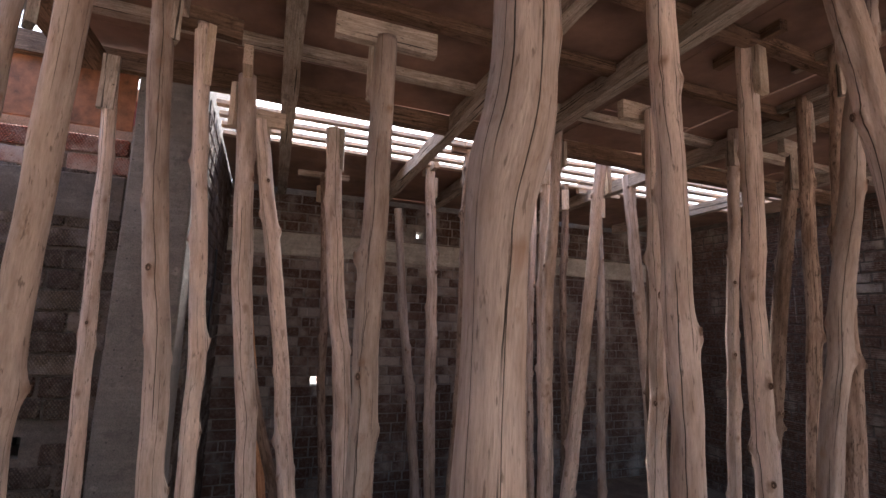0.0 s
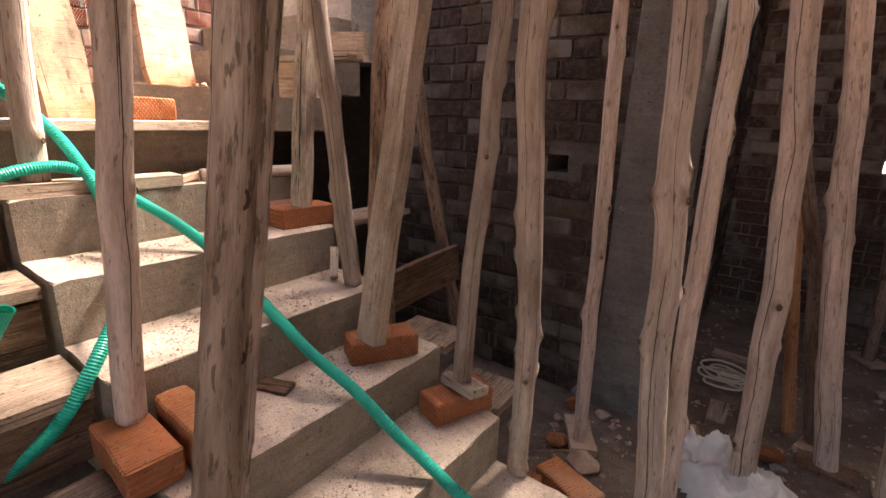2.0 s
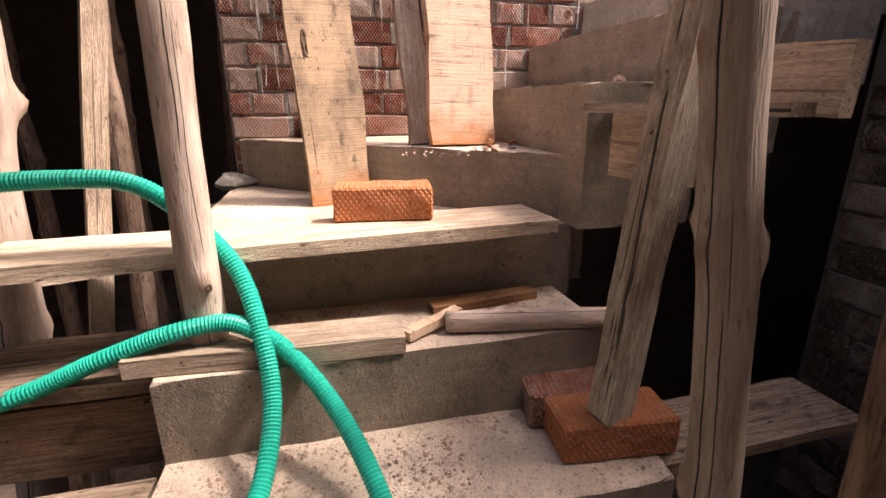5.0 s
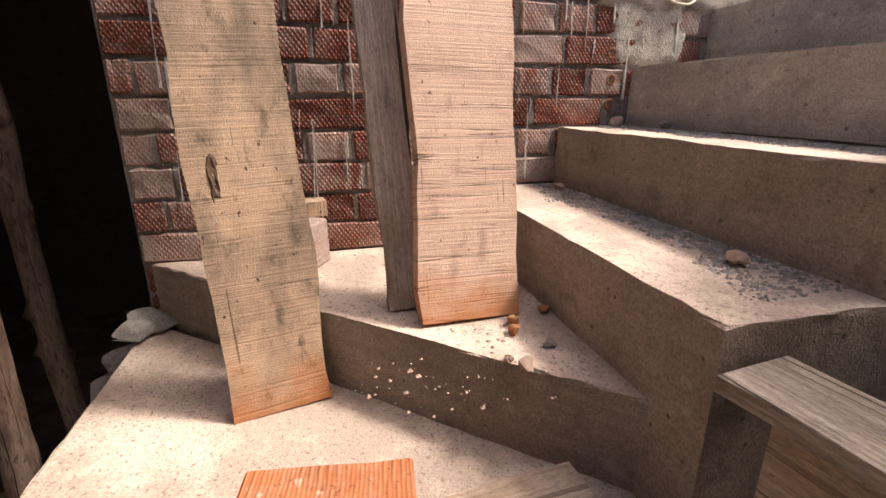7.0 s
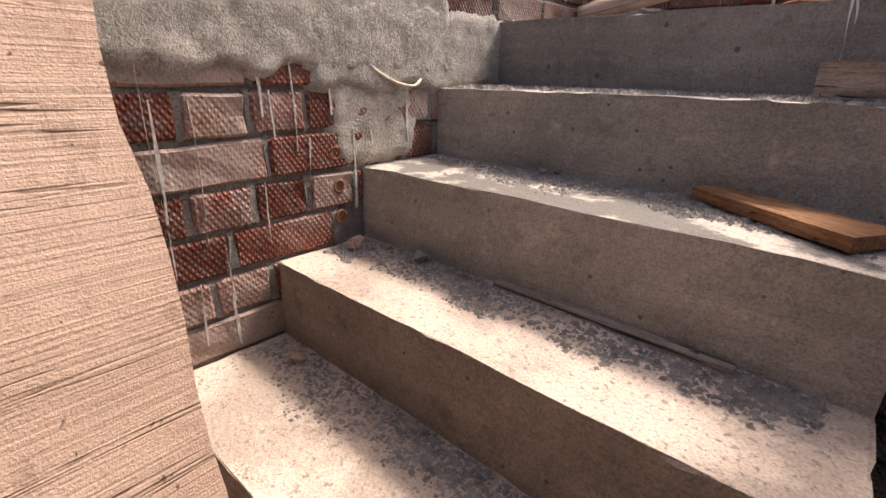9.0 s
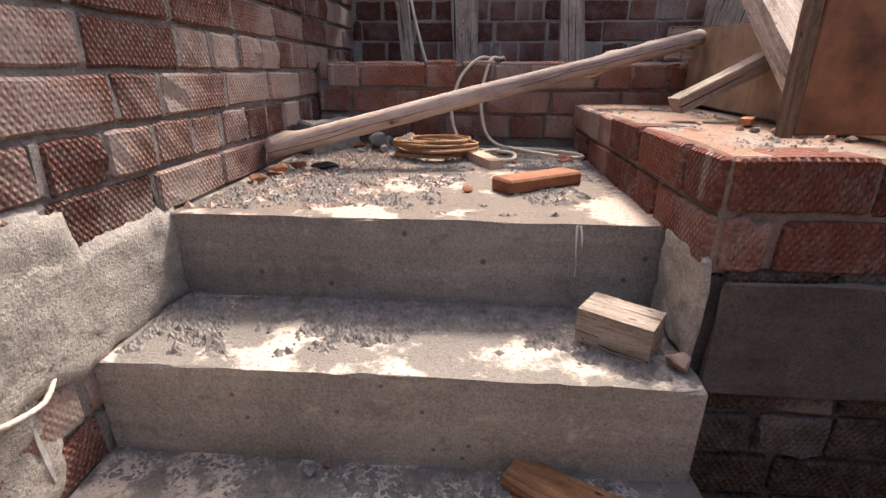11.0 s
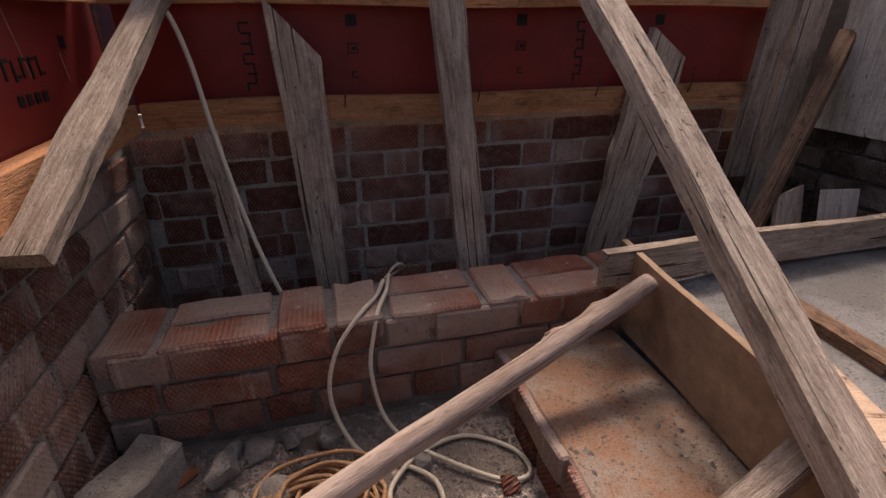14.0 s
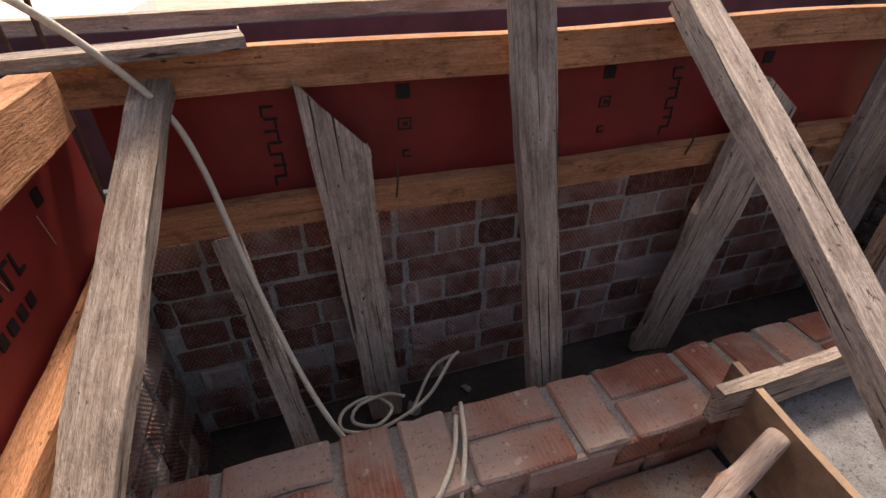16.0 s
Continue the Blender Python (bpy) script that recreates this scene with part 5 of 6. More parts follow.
for i, (x, y, s) in enumerate(((0.17, 3.46, 0.06), (0.10, 3.06, 0.05), (0.57, 2.84, 0.03), (0.06, 2.98, 0.05), (0.10, 2.93, 0.04), (0.05, 2.90, 0.05), (0.70, 3.20, 0.02))):
    rock("brick_chunk", (x, y, 2.208), s, BRICK_SLIP, "broken red chunk of brick on the landing", i + 20, 0.6, "brick")
rock("slate_piece", (0.17, 3.085, 2.208), 0.09, PIT_SHADE_SLATE, "flat dark stone on the landing", 31, 0.25)
plank("wood_offcut", (0.55, 3.32, 2.225), (0.645, 3.12, 2.222), 0.045, 0.025, PLANK, "short wood batten lying by the rope", "offcut")
rock("brick_chunk", (0.855, 3.25, 2.208), 0.055, BRICK, "broken brick chunk beside the kerb", 33)


def loops(cx, cy, z, n, r, seed, height=0.03):
    rg = random.Random(seed)
    pts = []
    for i in range(n * 8):
        a = i * math.pi / 4
        rr = r * (0.75 + 0.75 * noise.noise((seed, i * 0.21, 0)))
        pts.append((cx + 0.05 * noise.noise((seed + 9, i * 0.11, 0)) + rr * 1.35 * math.cos(a) + rg.uniform(-0.012, 0.012), cy + 0.04 * noise.noise((seed + 19, i * 0.13, 0)) + rr * math.sin(a) + rg.uniform(-0.008, 0.008), z + height * i / (n * 8) + rg.uniform(0, 0.006)))
    return pts


tagged(part("coir_coil", tube_bm(loops(0.47, 3.29, 2.218, 15, 0.10, 3, 0.045), 0.005, 6, 0.02), COIR, None, "", True), "heap of brown coir rope on the landing", "rope")
tagged(part("rope", tube_bm([(0.66, 3.72, 2.508), (0.63, 3.64, 2.508), (0.585, 3.57, 2.508), (0.525, 3.53, 2.45), (0.495, 3.51, 2.36), (0.505, 3.48, 2.28), (0.55, 3.42, 2.225), (0.62, 3.38, 2.22), (0.70, 3.30, 2.225), (0.69, 3.21, 2.22),
      (0.62, 3.22, 2.22), (0.60, 3.30, 2.225), (0.68, 3.38, 2.225), (0.80, 3.41, 2.22), (0.90, 3.34, 2.22), (0.91, 3.27, 2.22), (0.84, 3.27, 2.222), (0.72, 3.36, 2.228), (0.65, 3.43, 2.235), (0.61, 3.48, 2.28), (0.595, 3.52, 2.38), (0.61, 3.545, 2.46), (0.63, 3.58, 2.508), (0.66, 3.66, 2.51), (0.68, 3.745, 2.508), (0.70, 3.80, 2.42)], 0.0055, 8, 0.012), ROPE, None, "", True),
       "pale cotton rope looped over the low wall", "rope")
tagged(part("rope", tube_bm([(x - 0.03, y + 0.07, z + 0.06) for x, y, z in ((0.60, 3.82, 2.35), (0.56, 3.88, 2.30), (0.48, 3.88, 2.28), (0.46, 3.84, 2.27), (0.52, 3.81, 2.27), (0.57, 3.85, 2.275), (0.52, 3.90, 2.28), (0.44, 3.88, 2.275), (0.43, 3.82, 2.275), (0.52, 3.79, 2.28), (0.66, 3.83, 2.3), (0.76, 3.9, 2.36), (0.79, 3.94, 2.33), (0.72, 3.96, 2.27), (0.62, 3.84, 2.24))], 0.005, 8, 0.012), ROPE, None, "", True), "pale rope coiled at the bottom of the pit", "rope")
strap = tube_bm([(0.02, 3.93, 3.42), (0.12, 3.98, 3.31), (0.20, 4.02, 3.18), (0.235, 4.02, 3.06), (0.27, 3.97, 2.86), (0.325, 3.88, 2.64), (0.38, 3.82, 2.47), (0.44, 3.79, 2.33)], 0.0065, 8, 0.02)
tagged(part("strap", strap, ROPE, None, "", True), "pale twisted rope hanging over the red shutters", "rope")

plank("plywood_strip", (1.30, 3.60, 2.488), (1.19, 2.30, 2.455), 0.235, 0.018, DUSTY_PLY, "long plywood strip standing on edge on the platform", "board", spin=math.pi / 2, taper=0.28, wavy=0.004)
plank("slanted_beam", (1.205, 2.765, 2.455), (1.31, 4.04, 3.315), 0.075, 0.055, PLANK_GREY, "heavy grey squared timber leaning across to the shutters", "beam")
plank("split_stick", (1.04, 2.955, 2.395), (1.25, 2.985, 2.505), 0.05, 0.035, PLANK_GREY, "split square stick leaning on the plywood", "offcut")
plank("edge_plank", (1.205, 3.54, 2.555), (2.226, 3.56, 2.555), 0.03, 0.10, PLANK_GREY, "long grey plank standing on edge at the platform's back", "plank")
plank("dark_stick", (1.603, 3.39, 2.502), (1.592, 3.095, 2.502), 0.05, 0.03, PLANK_DARK, "dark stick lying on the platform", "offcut")
plank("splintered_board", (1.443, 3.154, 2.503), (1.345, 2.84, 2.503), 0.06, 0.03, PLANK, "splintered pale board lying on the plywood's edge", "offcut", wavy=0.02)
plank("wood_chip", (1.12, 2.80, 2.375), (1.16, 2.86, 2.375), 0.02, 0.012, RAIL_WOOD, "small orange wood chip on the kerb", "offcut")

for i, (x, y, sz) in enumerate(((1.085, 2.745, 0.018), (1.10, 2.72, 0.02), (1.125, 2.70, 0.022), (1.15, 2.69, 0.04), (1.165, 2.62, 0.022), (1.185, 2.60, 0.02), (1.06, 2.86, 0.015))):
    rock("kerb_clod", (x, y, 2.361), sz, (RUBBLE, GRIT)[i % 2], "small clod of mortar on the kerb", 170 + i, 0.7, "debris")

# ---- shutters round the pit ----
def shutter(name, x0, y0, x1, y1, z0, z1, label):
    """A film-faced plywood panel with stamped marks."""
    ob = thing(name, (x0, y0, z0), label, "shutter")
    a, b = Vector((x0, y0, 0)), Vector((x1, y1, 0))
    run = (b - a).normalized()
    nrm = Vector((run.y, -run.x, 0))
    size = ((b - a).length, 0.012, z1 - z0)
    m = Matrix((run, -nrm, Vector((0, 0, 1)))).transposed().to_4x4()
    mid = (a + b) / 2 + Vector((0, 0, (z0 + z1) / 2))
    part("panel", box_bm(size, 0.001), REDPLY, ob, "", False, Matrix.Translation(mid) @ m)

    def mark(u, z, w, h, tilt=0.0):
        c = a + run * u + Vector((0, 0, z)) + nrm * 0.0075
        part("stamp", box_bm((w, 0.0015, h), 0), INK, ob, "black stamped mark", False, Matrix.Translation(c) @ m @ Matrix.Rotation(tilt, 4, "Y"))
    return mark


mark = shutter("red_shutter", 0.06, 4.112, 2.12, 4.112, 2.93, 3.215, "dark red film-faced plywood shutter with black stamps")
for u in (0.60, 1.125, 1.62):
    mark(u, 3.146, 0.032, 0.032)
    for dx, dz, w, h in ((0, 3.085, 0.03, 0.003), (0, 3.060, 0.03, 0.003), (-0.014, 3.072, 0.003, 0.025), (0.014, 3.072, 0.003, 0.025), (0.002, 3.072, 0.012, 0.01), (0, 3.008, 0.016, 0.004), (-0.007, 3.0, 0.004, 0.018), (0.004, 2.993, 0.014, 0.004)):
        mark(u + dx, dz, w, h)
for u in (0.31, 1.33):
    for i in range(7):
        mark(u + (0.004 if i % 2 else 0), 3.14 - i * 0.026, 0.028, 0.006)
        mark(u + 0.012 * (1 if i % 3 else -1), 3.128 - i * 0.026, 0.005, 0.02)
mark = shutter("red_shutter", 0.014, 2.55, 0.014, 4.09, 2.90, 3.21, "dark red film-faced plywood shutter beside the pit")
for u0, z0 in ((1.02, 3.06),):
    for i in range(7):
        mark(u0 + i * 0.03, z0 - 0.004 * (i % 2), 0.006, 0.036)
        mark(u0 + 0.01 + i * 0.03, z0 + 0.014 * (1 if i % 3 else -1), 0.018, 0.006)
    for i in range(4):
        mark(u0 + 0.08 + i * 0.03, z0 - 0.055, 0.018, 0.02)
scratched = [ob for ob in bpy.data.objects if ob.name.startswith("red_shutter")][-1]
for y, z, n, tilt in ((3.55, 3.08, 0.10, 14), (3.42, 3.03, 0.07, 14), (3.70, 3.10, 0.12, 12), (3.28, 3.0, 0.05, 20), (3.86, 3.05, 0.06, 10)):
    part("scratch", box_bm((0.001, 0.0016, n), 0), DUSTY_PLANK, scratched, "pale scratch in the film", False, pose(0.0208, y, z, tilt, 0, 0))
mark(1.33, 3.10, 0.026, 0.026)
mark(0.82, 3.10, 0.03, 0.03)
plank("shutter_rail", (0.03, 4.075, 3.222), (2.2, 4.07, 3.222), 0.045, 0.08, RAIL_WOOD, "orange-brown sawn rail along the shutter's top", "rail", group="shutter rails")
plank("shutter_rail", (0.08, 4.082, 2.908), (2.1, 4.08, 2.905), 0.04, 0.068, RAIL_WOOD, "orange-brown sawn rail along the shutter's foot", "rail", group="shutter rails")
plank("shutter_rail", (0.055, 2.62, 3.215), (0.055, 3.96, 3.222), 0.06, 0.085, RAIL_WOOD, "thick orange-brown rail on the side shutter", "rail", group="shutter rails")
plank("shutter_rail", (0.05, 2.62, 2.87), (0.05, 4.05, 2.905), 0.045, 0.075, RAIL_WOOD, "orange-brown sawn rail at the side shutter's foot", "rail", group="shutter rails")
for x in (0.62, 1.03, 1.44, 1.8):
    tagged(part("nail", tube_bm([(x, 4.055, 2.915), (x + 0.004, 4.045, 2.96), (x + 0.006, 4.05, 3.0)], 0.0025, 6, 0.02), STEEL, None, ""), "bent rusty nail wire in the rail", "nail")
plank("brace_board", (0.34, 3.775, 2.19), (0.225, 4.085, 2.86), 0.055, 0.025, PLANK_GREY, "narrow grey brace board rising from the pit", "brace", group="pit braces", up=(0, 1, 0))
plank("brace_board", (0.535, 4.035, 2.17), (0.50, 4.045, 3.115), 0.095, 0.03, PLANK_GREY, "wide grey cracked brace board with a pointed top", "brace", group="pit braces", up=(0, 1, 0), taper=-0.35, slant=-0.13)
plank("brace_board", (0.975, 3.80, 2.17), (0.895, 4.02, 3.42), 0.09, 0.035, PLANK_GREY, "long straight grey brace board", "brace", group="pit braces", up=(0, 1, 0))
plank("brace_board", (1.50, 4.03, 2.17), (1.655, 4.02, 3.08), 0.15, 0.03, PLANK_GREY, "broad grey splintered brace board leaning sideways", "brace", group="pit braces", up=(0, 1, 0), wavy=0.02, slant=-0.07)
plank("brace_board", (0.105, 3.335, 2.82), (0.19, 4.06, 3.21), 0.068, 0.03, PLANK_GREY, "fuzzy-edged rough board leaning on the side shutter", "brace", group="pit braces", wavy=0.01)
plank("loose_strip", (-0.05, 3.98, 3.272), (0.36, 4.06, 3.278), 0.05, 0.02, PLANK_GREY, "splintered grey strip lying on the rails", "offcut", up=(1, 0, 0.001), spin=math.pi / 2, wavy=0.012)
plank("corner_board", (2.08, 4.04, 2.60), (2.10, 4.04, 3.3), 0.09, 0.03, PLANK_GREY, "grey-green board in the pit's corner", "board", up=(0, 1, 0))
plank("corner_board", (2.20, 4.03, 2.45), (2.22, 4.03, 3.3), 0.12, 0.03, PLANK_GREY, "grey-green board in the pit's corner", "board", up=(0, 1, 0))
plank("corner_post", (1.80, 3.70, 2.38), (2.34, 3.97, 3.10), 0.05, 0.045, PLANK_DARK, "brown post leaning into the corner", "brace")
plank("grey_sheet", (2.335, 3.78, 2.78), (2.335, 3.78, 3.3), 0.42, 0.015, SHEET, "pale grey sheet fixed to the partition wall", "board", up=(1, 0, 0))
plank("grey_sheet", (2.335, 3.30, 2.76), (2.335, 3.30, 3.3), 0.5, 0.015, SHEET, "pale grey sheet fixed to the partition wall", "board", up=(1, 0, 0))
plank("panel_offcut", (2.03, 3.735, 2.489), (2.075, 3.80, 2.61), 0.13, 0.015, PLANK_GREY, "grey board offcut leaning in the corner", "board", up=(0, 1, 0), slant=0.08)
plank("panel_offcut", (2.15, 3.66, 2.489), (2.16, 3.70, 2.64), 0.15, 0.015, SHEET, "pale cement-smeared offcut standing on the low wall", "board", up=(0, 1, 0))
def outer_shutter(a, b, label):
    """Film plywood sheets butted end to end, with studs behind."""
    a, b = Vector(a), Vector(b)
    ob = thing("outer_shutter", a, label, "shutter")
    run = (b - a).normalized()
    turn = math.degrees(math.atan2(run.y, run.x))
    n = 4
    w = (b - a).length / n
    for i in range(n):
        c = a + run * (w * (i + 0.5)) + Vector((0, 0, 0.19 + 0.004 * (i % 2)))
        part("panel", box_bm((w - 0.004, 0.014, 0.38), 0.001), PURPLEPLY, ob, "", False, pose(*c, 0, 0, turn))
        s = c + Vector((-run.y, run.x, 0)) * 0.034
        part("stud", box_bm((0.05, 0.05, 0.36), 0.003, 1, 0.002, (0, 0, 4), random.Random(i)), PLANK_DARK, ob, "", False, pose(*s, 0, 0, turn))
    return ob


outer_shutter((-0.4, 4.43, 2.87), (2.5, 4.43, 2.87), "faded purple film plywood on the far side of the beam mould")
plank("outer_rail", (-0.4, 4.46, 3.265), (2.5, 4.46, 3.272), 0.05, 0.04, DUSTY_PLANK, "pale rail on the outer shutter", "rail")
outer_shutter((-0.35, 2.5, 2.87), (-0.35, 4.41, 2.87), "faded purple film plywood on the outer side of the mould")
plank("outer_rail", (-0.39, 2.5, 3.272), (-0.39, 4.4, 3.272), 0.05, 0.04, DUSTY_PLANK, "pale rail on the outer side shutter", "rail")
for x, y, dx in ((-0.25, 4.30, 0.02), (-0.12, 4.33, 0.0), (-0.28, 4.18, 0.03), (-0.17, 4.22, -0.01), (-0.05, 4.26, 0.02)):
    tagged(part("rebar", tube_bm([(x, y, 2.87), (x + dx, y, 3.2), (x + dx * 2, y + 0.02, 3.75)], 0.006, 8, 0.02, 0.12), STEEL, None, ""), "rusty ribbed steel bar rising from the beam mould", "rebar", "rebar")
block("neighbour_house", (-9, 11, -0.06), (-2.2, 16, 2.3), WHITEWASH, "low whitewashed house beyond the site", "house", kind="")

for i, (x, y, sz) in enumerate(((0.10, 3.85, 0.06), (0.16, 3.90, 0.05), (0.13, 3.95, 0.045), (0.20, 3.86, 0.03), (0.25, 3.93, 0.04), (0.62, 4.02, 0.06), (0.80, 4.05, 0.05), (1.25, 3.95, 0.07), (1.6, 3.9, 0.06))):
    rock("pit_rubble", (x, y, 2.159), sz, STONE, "pale lump of rubble on the pit's dirt bottom", 190 + i, 0.7, "rubble")

# ---- marks of use on the stair wall and steps ----
tagged(part("black_cable", tube_bm([(2.475, 3.60, 2.05), (2.478, 3.61, 1.8), (2.475, 3.58, 1.55), (2.48, 3.60, 1.36)], 0.008, 8, 0.03), BLACK, None, "", True), "black cable hanging down the partition wall", "cable")
tagged(part("wire_loop", tube_bm([(0.01, 2.30, 2.06), (0.02, 2.27, 2.045), (0.018, 2.22, 2.05), (0.015, 2.17, 2.07), (0.01, 2.14, 2.09)], 0.004, 6, 0.012), ROPE, None, "", True), "bent wire loop sticking out of the wall", "wire")
for i, (x, y, z, s) in enumerate(((0.72, 1.49, 1.36, 0.035), (0.69, 1.47, 1.36, 0.02), (0.66, 1.56, 1.36, 0.03), (0.775, 1.81, 1.53, 0.04), (0.06, 2.05, 1.70, 0.05), (0.22, 2.09, 1.70, 0.045), (0.12, 1.84, 1.53, 0.04), (0.37, 2.36, 1.87, 0.02), (0.34, 2.34, 1.87, 0.025), (0.915, 2.43, 2.04, 0.045))):
    rock("brick_chip", (x, y, z - 0.001), s, (RUBBLE, BRICK, STONE)[i % 3], "small broken chip lying on a step", 70 + i, 0.7, "debris")

for y, z in ((2.042, 1.908), (2.048, 1.835), (2.05, 1.765)):
    ring = tube_bm([(0.0045, y + 0.013 * math.cos(a * math.pi / 6), z + 0.013 * math.sin(a * math.pi / 6)) for a in range(13)], 0.0035, 6, 0.004)
    part("core_hole", ring, BRICK_SLIP, wall_stair, "red rim of a round core hole", True)
    # A dark disc on the face gives the hole's inner shade.
    bm = bmesh.new()
    bmesh.ops.create_cone(bm, cap_ends=True, segments=12, radius1=0.012, radius2=0.011, depth=0.006)
    part("core_plug", bm, KNOT_AND_HOLE, wall_stair, "dark disc for the shade inside a core hole", False, pose(0.0035, y, z, 0, 90, 0))
for i, (x, y, z, sz) in enumerate(((0.02, 0.73, 1.19, 0.16), (0.08, 0.70, 1.19, 0.13), (-0.03, 0.64, 1.05, 0.17), (0.03, 0.60, 1.0, 0.15), (0.13, 0.66, 1.02, 0.12))):
    rock("broken_edge", (x, y, z - 0.02), sz, STONE, "broken lump of concrete at the winder's ragged edge", 140 + i, 0.6, "rubble")
for i, (x, y) in enumerate(((0.567, 1.525), (0.53, 1.61), (0.604, 1.515))):
    rock("wood_chip", (x, y, 1.359), 0.03, OLD_PLANK, "small square chip of wood on the winder step", 150 + i, 0.8, "offcut")

# ---- rubble in the room ----
loose_brick((2.18, 1.66, 0.0), 15, "orange brick at a prop's foot on the floor")
loose_brick((2.33, 1.62, 0.0), 25, "orange brick at a prop's foot on the floor")
loose_brick((2.36, 1.78, 0.0), -20, "orange-brown brick lying in the dirt")
plank("wood_pad", (2.22, 2.22, 0.02), (2.33, 2.02, 0.02), 0.1, 0.03, PLANK, "pale wood pad under a prop", "offcut", up=(1, 0, 0.001), spin=math.pi / 2)
for i in range(26):
    rg = random.Random(900 + i)
    rock("rubble_piece", (rg.uniform(2.1, 3.3), rg.uniform(1.6, 2.5), -0.004), rg.uniform(0.04, 0.13), rg.choice((RUBBLE, STONE, BRICK_NEW)), "broken lump of rubble on the dirt floor", 60 + i, 0.6, "rubble")
for i in range(30):
    rg = random.Random(950 + i)
    a = (rg.uniform(2.7, 6.0), rg.uniform(1.5, 4.3))
    an = rg.uniform(0, 6.28)
    plank("wood_scrap", (a[0], a[1], 0.012), (a[0] + 0.2 * math.cos(an), a[1] + 0.2 * math.sin(an), 0.014), rg.uniform(0.04, 0.12), 0.02, rg.choice((PLANK_GREY, DUSTY_PLANK, PLANK_DARK)), "scrap of board lying on the dirt floor", "offcut", up=(1, 0.3, 0.001), spin=math.pi / 2)
tagged(part("cable_coil", tube_bm(loops(2.70, 3.00, 0.015, 6, 0.09, 8, 0.09), 0.006, 6, 0.025), ROPE, None, "", True), "loose coil of pale cable on the floor", "cable")
plank("orange_lath", (2.66, 3.05, 2.05), (2.98, 2.75, 0.0), 0.05, 0.02, RAIL_WOOD, "orange lath leaning among the props", "lath")
bm = bmesh.new()
bmesh.ops.create_grid(bm, x_segments=64, y_segments=48, size=0.5)
for v in bm.verts:
    x, y = v.co.x, v.co.y
    f = max(0.0, 1 - (x * x + y * y) * 3.6 + 0.35 * noise.noise((x * 4, y * 4, 7)))
    fold = 1 - abs(noise.noise((x * 6 + 2 * y, y * 3, 1))) * 2.4
    crease = 1 - abs(noise.noise((x * 15, y * 11 + x * 4, 4))) * 2.2
    v.co = Vector((x * 0.55, y * 0.40, 0.002 + f * (0.05 + 0.075 * max(0.0, fold) + 0.035 * max(0.0, crease))))
bmesh.ops.delete(bm, geom=[f for f in bm.faces if f.calc_center_median().z < 0.012], context="FACES")
tagged(part("plastic_sack", bm, CLOTH, None, "", True, pose(2.78, 2.22, 0, 0, 0, -20)), "crumpled white plastic sack on the floor", "sack")


block("render_strip", (2.47, 4.478, 2.16), (7.3, 4.5, 2.36), PLASTER, "pale cement render strip along the old brick wall", "render", bevel=0.004, jitter=0.004, cuts=(40, 0, 3))


rg = random.Random(61)
for i in range(60):
    y, z, n = rg.uniform(0.80, 2.35), rg.uniform(1.62, 2.14), rg.uniform(0.05, 0.26)
    floor_z = (1.19 if y < 1.0 else 1.36 if y < 1.63 else 1.53 + 0.17 * int((y - 1.626) / 0.25))
    n = min(n, z - floor_z - 0.02)
    if n > 0.03:
        part("mortar_drip", plank_bm(n, rg.uniform(0.0012, 0.0032), 0.002, 700 + i, 0.007), LIME, wall_stair, "pale run of lime", False,
             along((0.0075, y, z), (0.0075, y + rg.uniform(-0.006, 0.006), z - n), (1, 0, 0)))
for x, n in ((0.775, 0.10), (0.782, 0.04)):
    part("lime_run", plank_bm(n, 0.006, 0.003, int(x * 900), 0.014), WHITEWASH, stairs, "white lime run on the riser", False, along((x, 2.6125, 2.208), (x + 0.006, 2.6125, 2.208 - n), (0, 1, 0)))


# ---- grit ----
def grit(n, x0, x1, y0, y1, z, seed, smin=0.0015, smax=0.007, edge=0.0):
    rg = random.Random(seed)
    out = []
    while len(out) < n:
        x, y = rg.uniform(x0, x1), rg.uniform(y0, y1)
        pile = edge * ((y - y0) / (y1 - y0) - 0.55)
        if pile + noise.noise((x * 6, y * 6, seed)) + 0.5 * noise.noise((x * 19, y * 19, seed)) + rg.uniform(-0.25, 0.25) > 0:
            out.append((x, y, z, smin + (smax - smin) * rg.random() ** 4))
    return out


for k in range(12, 7, -1):
    pebbles("grit", grit(1500, NOSE[k - 1] + 0.005, NOSE[k] - 0.02, Y0 + 0.02, Y1 - 0.02, (14 - k) * RISE, k), RUBBLE, "grit and dust scattered over a step")
for k in range(5, 1, -1):
    pebbles("grit", grit(16000 if k == 2 else 7000, 0.02, 0.90, RIDGE[k] + 0.03, RIDGE[k - 1] - 0.004, (14 - k) * RISE, k, 0.0014, 0.0125 if k == 2 else 0.008, 0.7 if k == 2 else 1.6), GRIT, "grey grit scattered over a step")
pebbles("grit", grit(20000, 0.02, 0.92, 2.66, 3.54, 2.210, 40, 0.0015, 0.0095, 0.6), GRIT, "grey grit and chips over the landing")
pebbles("grit", grit(900, 0.02, 0.4, 2.66, 3.54, 2.212, 41, 0.002, 0.013), RUBBLE, "red brick grit along the wall")
pebbles("grit", grit(700, 0.95, 1.2, 2.5, 3.5, 2.362, 42, 0.002, 0.008), GRIT, "grit scattered over the kerb")
pebbles("grit", grit(2600, 1.36, 2.34, 2.64, 3.53, 2.486, 45, 0.0015, 0.006), GRIT, "fine grit scattered over the platform")
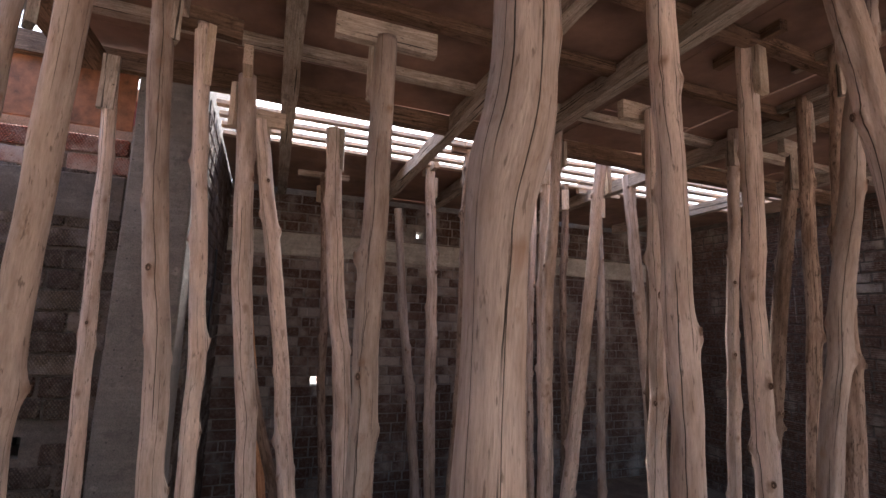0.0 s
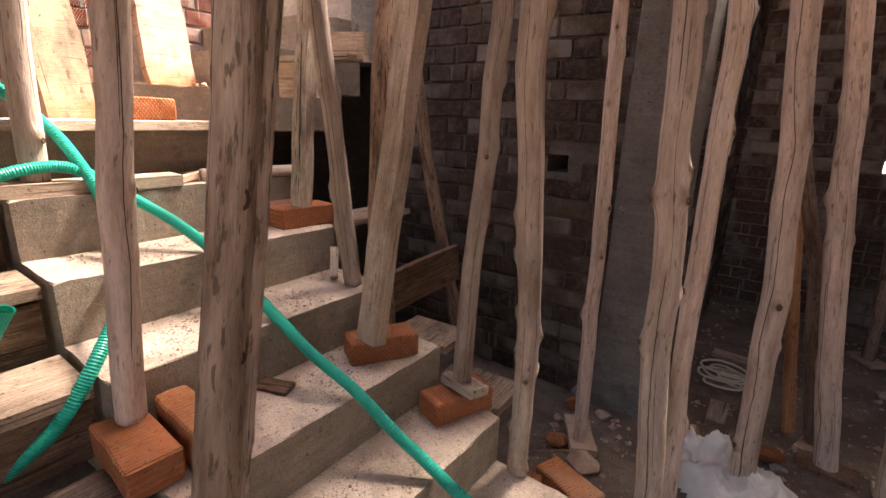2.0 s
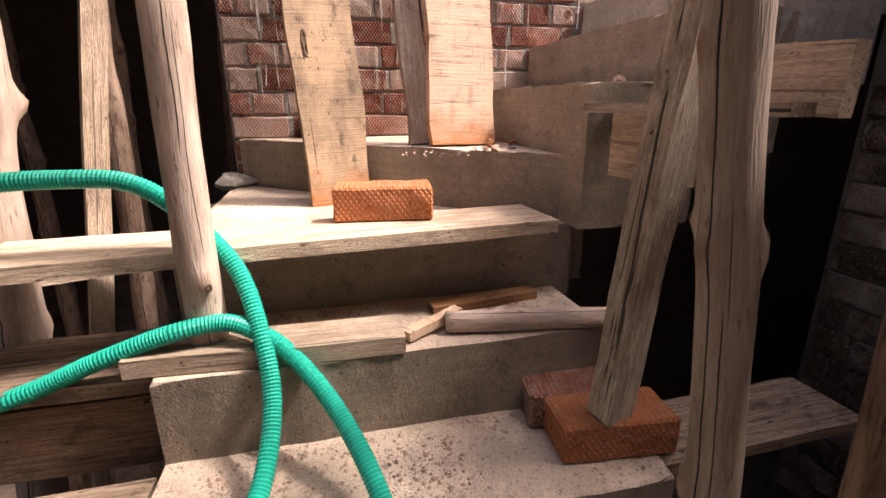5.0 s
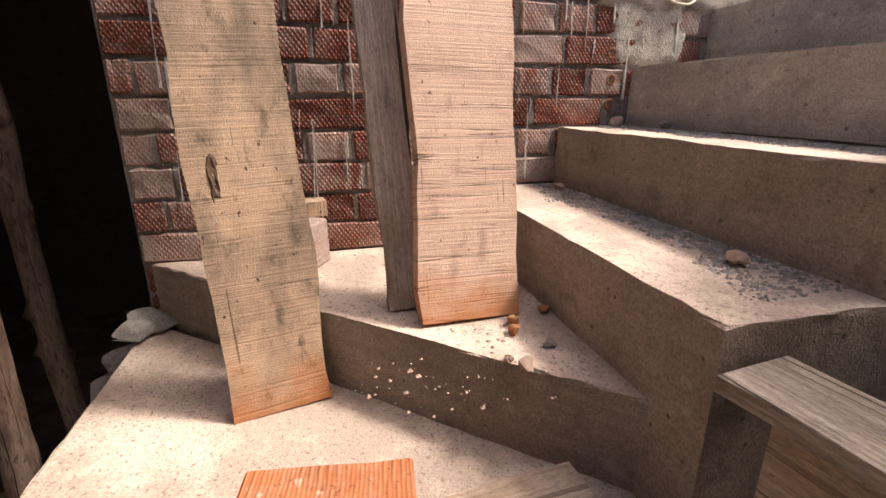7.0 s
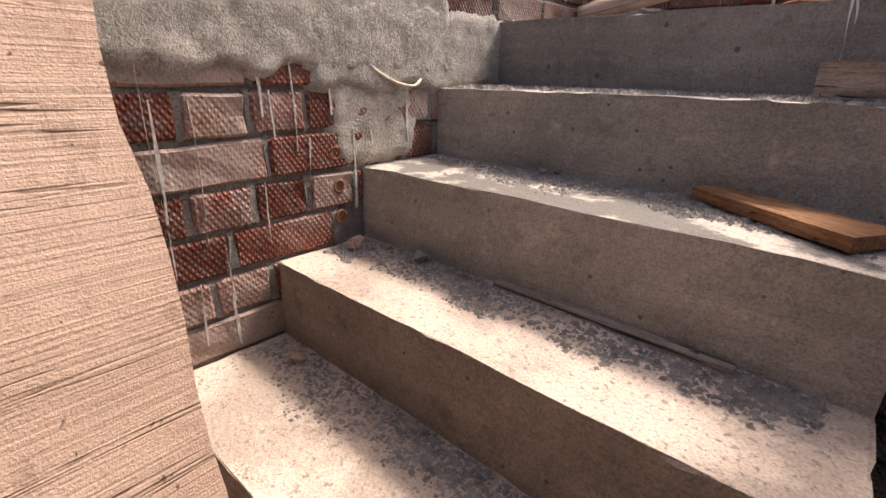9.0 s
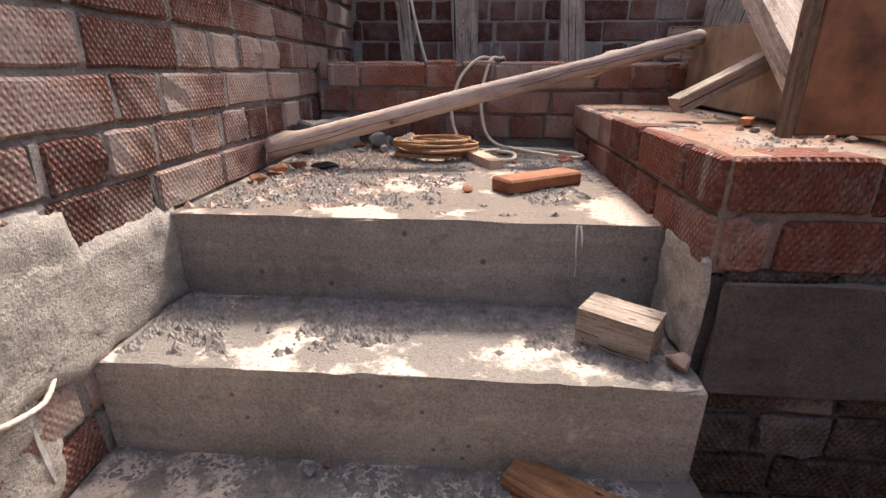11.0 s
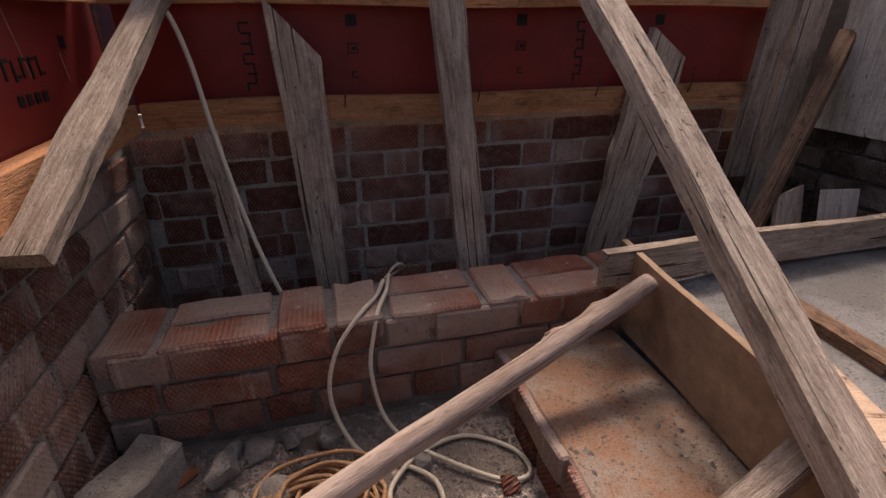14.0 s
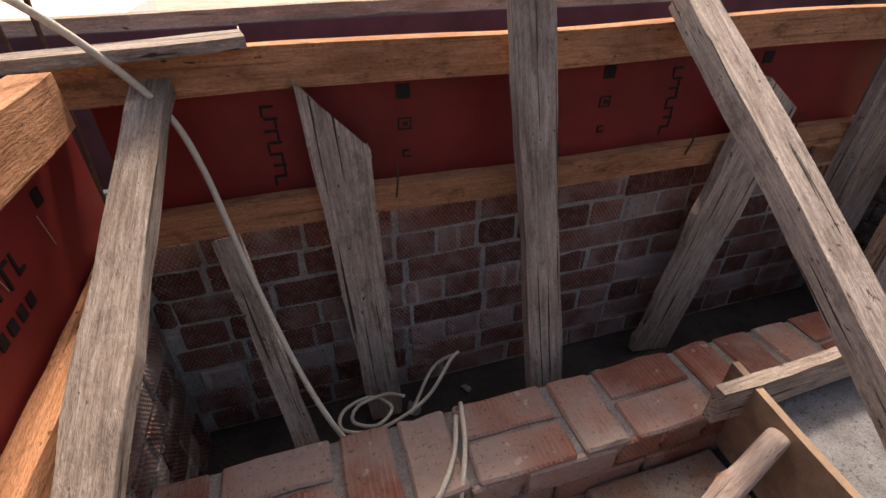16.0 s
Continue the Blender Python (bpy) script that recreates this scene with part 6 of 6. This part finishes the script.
pebbles("grit", grit(2500, 2.1, 4.5, 1.2, 4.4, 0.0, 43, 0.004, 0.025), RUBBLE, "small rubble strewn over the dirt floor")
pebbles("grit", grit(300, 0.05, 0.8, 1.2, 1.6, 1.36, 44), RUBBLE, "grit on the winder step")

# ---- brick faces ----
below = lambda y: 1.19 if y < 1.0 else (1.36 if y < 1.63 else 1.36 + 0.17 * max(0, min(5, int((y - 1.626) / 0.25) + 1)))
stair_gap = lambda u, z: z < below(u + 0.715) - 0.06 or (2.09 < z < 2.2 and 0.65 < u < 1.9) or (2.05 < z < 2.19 and 1.35 < u < 1.88)
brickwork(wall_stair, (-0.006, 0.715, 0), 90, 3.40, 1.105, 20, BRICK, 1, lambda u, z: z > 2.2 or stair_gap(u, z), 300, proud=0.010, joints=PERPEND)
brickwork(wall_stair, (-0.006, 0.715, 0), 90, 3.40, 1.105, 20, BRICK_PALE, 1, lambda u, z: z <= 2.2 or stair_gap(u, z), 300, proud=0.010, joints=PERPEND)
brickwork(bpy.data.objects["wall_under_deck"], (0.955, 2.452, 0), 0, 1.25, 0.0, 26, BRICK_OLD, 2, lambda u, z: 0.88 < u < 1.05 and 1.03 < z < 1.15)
brickwork(bpy.data.objects["wall_pit"], (0.0, 4.136, 0), 0, 2.36, 2.165, 8, BRICK_DARK, 3, proud=0.006)
brickwork(kerb, (0.936, 3.545, 0), -90, 1.09, 2.195, 2, BRICK, 4)
brickwork(front_kerb, (0.94, 2.452, 0), 0, 1.4, 2.195, 2, BRICK, 5)
brickwork(low_wall, (0.004, 3.562, 0), 0, 1.4, 2.235, 3, BRICK_DUSTY, 6)
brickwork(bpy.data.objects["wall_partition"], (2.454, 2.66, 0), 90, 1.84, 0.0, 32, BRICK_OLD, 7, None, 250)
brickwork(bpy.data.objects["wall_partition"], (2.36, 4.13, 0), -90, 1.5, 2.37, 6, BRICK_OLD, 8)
brickwork(bpy.data.objects["wall_far"], (2.46, 4.506, 0), 0, 4.84, 0.0, 32, BRICK_FAR, 9,
          lambda u, z: (0.76 < u < 0.9 and 1.0 < z < 1.12) or (1.66 < u < 1.8 and 2.4 < z < 2.51), 300, first=lambda u, z: 0.9 < z < 2.3 and u < 3.2)
brickwork(bpy.data.objects["wall_east"], (7.306, 4.5, 0), -90, 4.5, 0.0, 32, BRICK_FAR, 10, None, 0)
# bare top course of the low wall
rg = random.Random(21)
x = 0.012
while x < 1.9:
    if rg.random() < 0.5:
        w = 0.112
        rows = [(3.655, 0.2)]
    else:
        w = 0.226
        rows = [(3.603, 0.098), (3.708, 0.098)]
    for yy, d in rows:
        bm = box_bm((w, d, 0.06), 0.006, 1, 0.003, (2, 1, 0), rg)
        part("brick", bm, BRICK_DUSTY, low_wall, "", False, pose(x + w / 2, yy, 2.466 + rg.uniform(-0.002, 0.004), 0, 0, rg.uniform(-0.8, 0.8)))
    x += w + 0.021

# the plan's units become metres
for ob in list(scene.objects):
    if ob.parent is None and ob.type in {"MESH", "EMPTY"}:
        ob.matrix_basis = Matrix.Scale(UNIT, 4) @ ob.matrix_basis
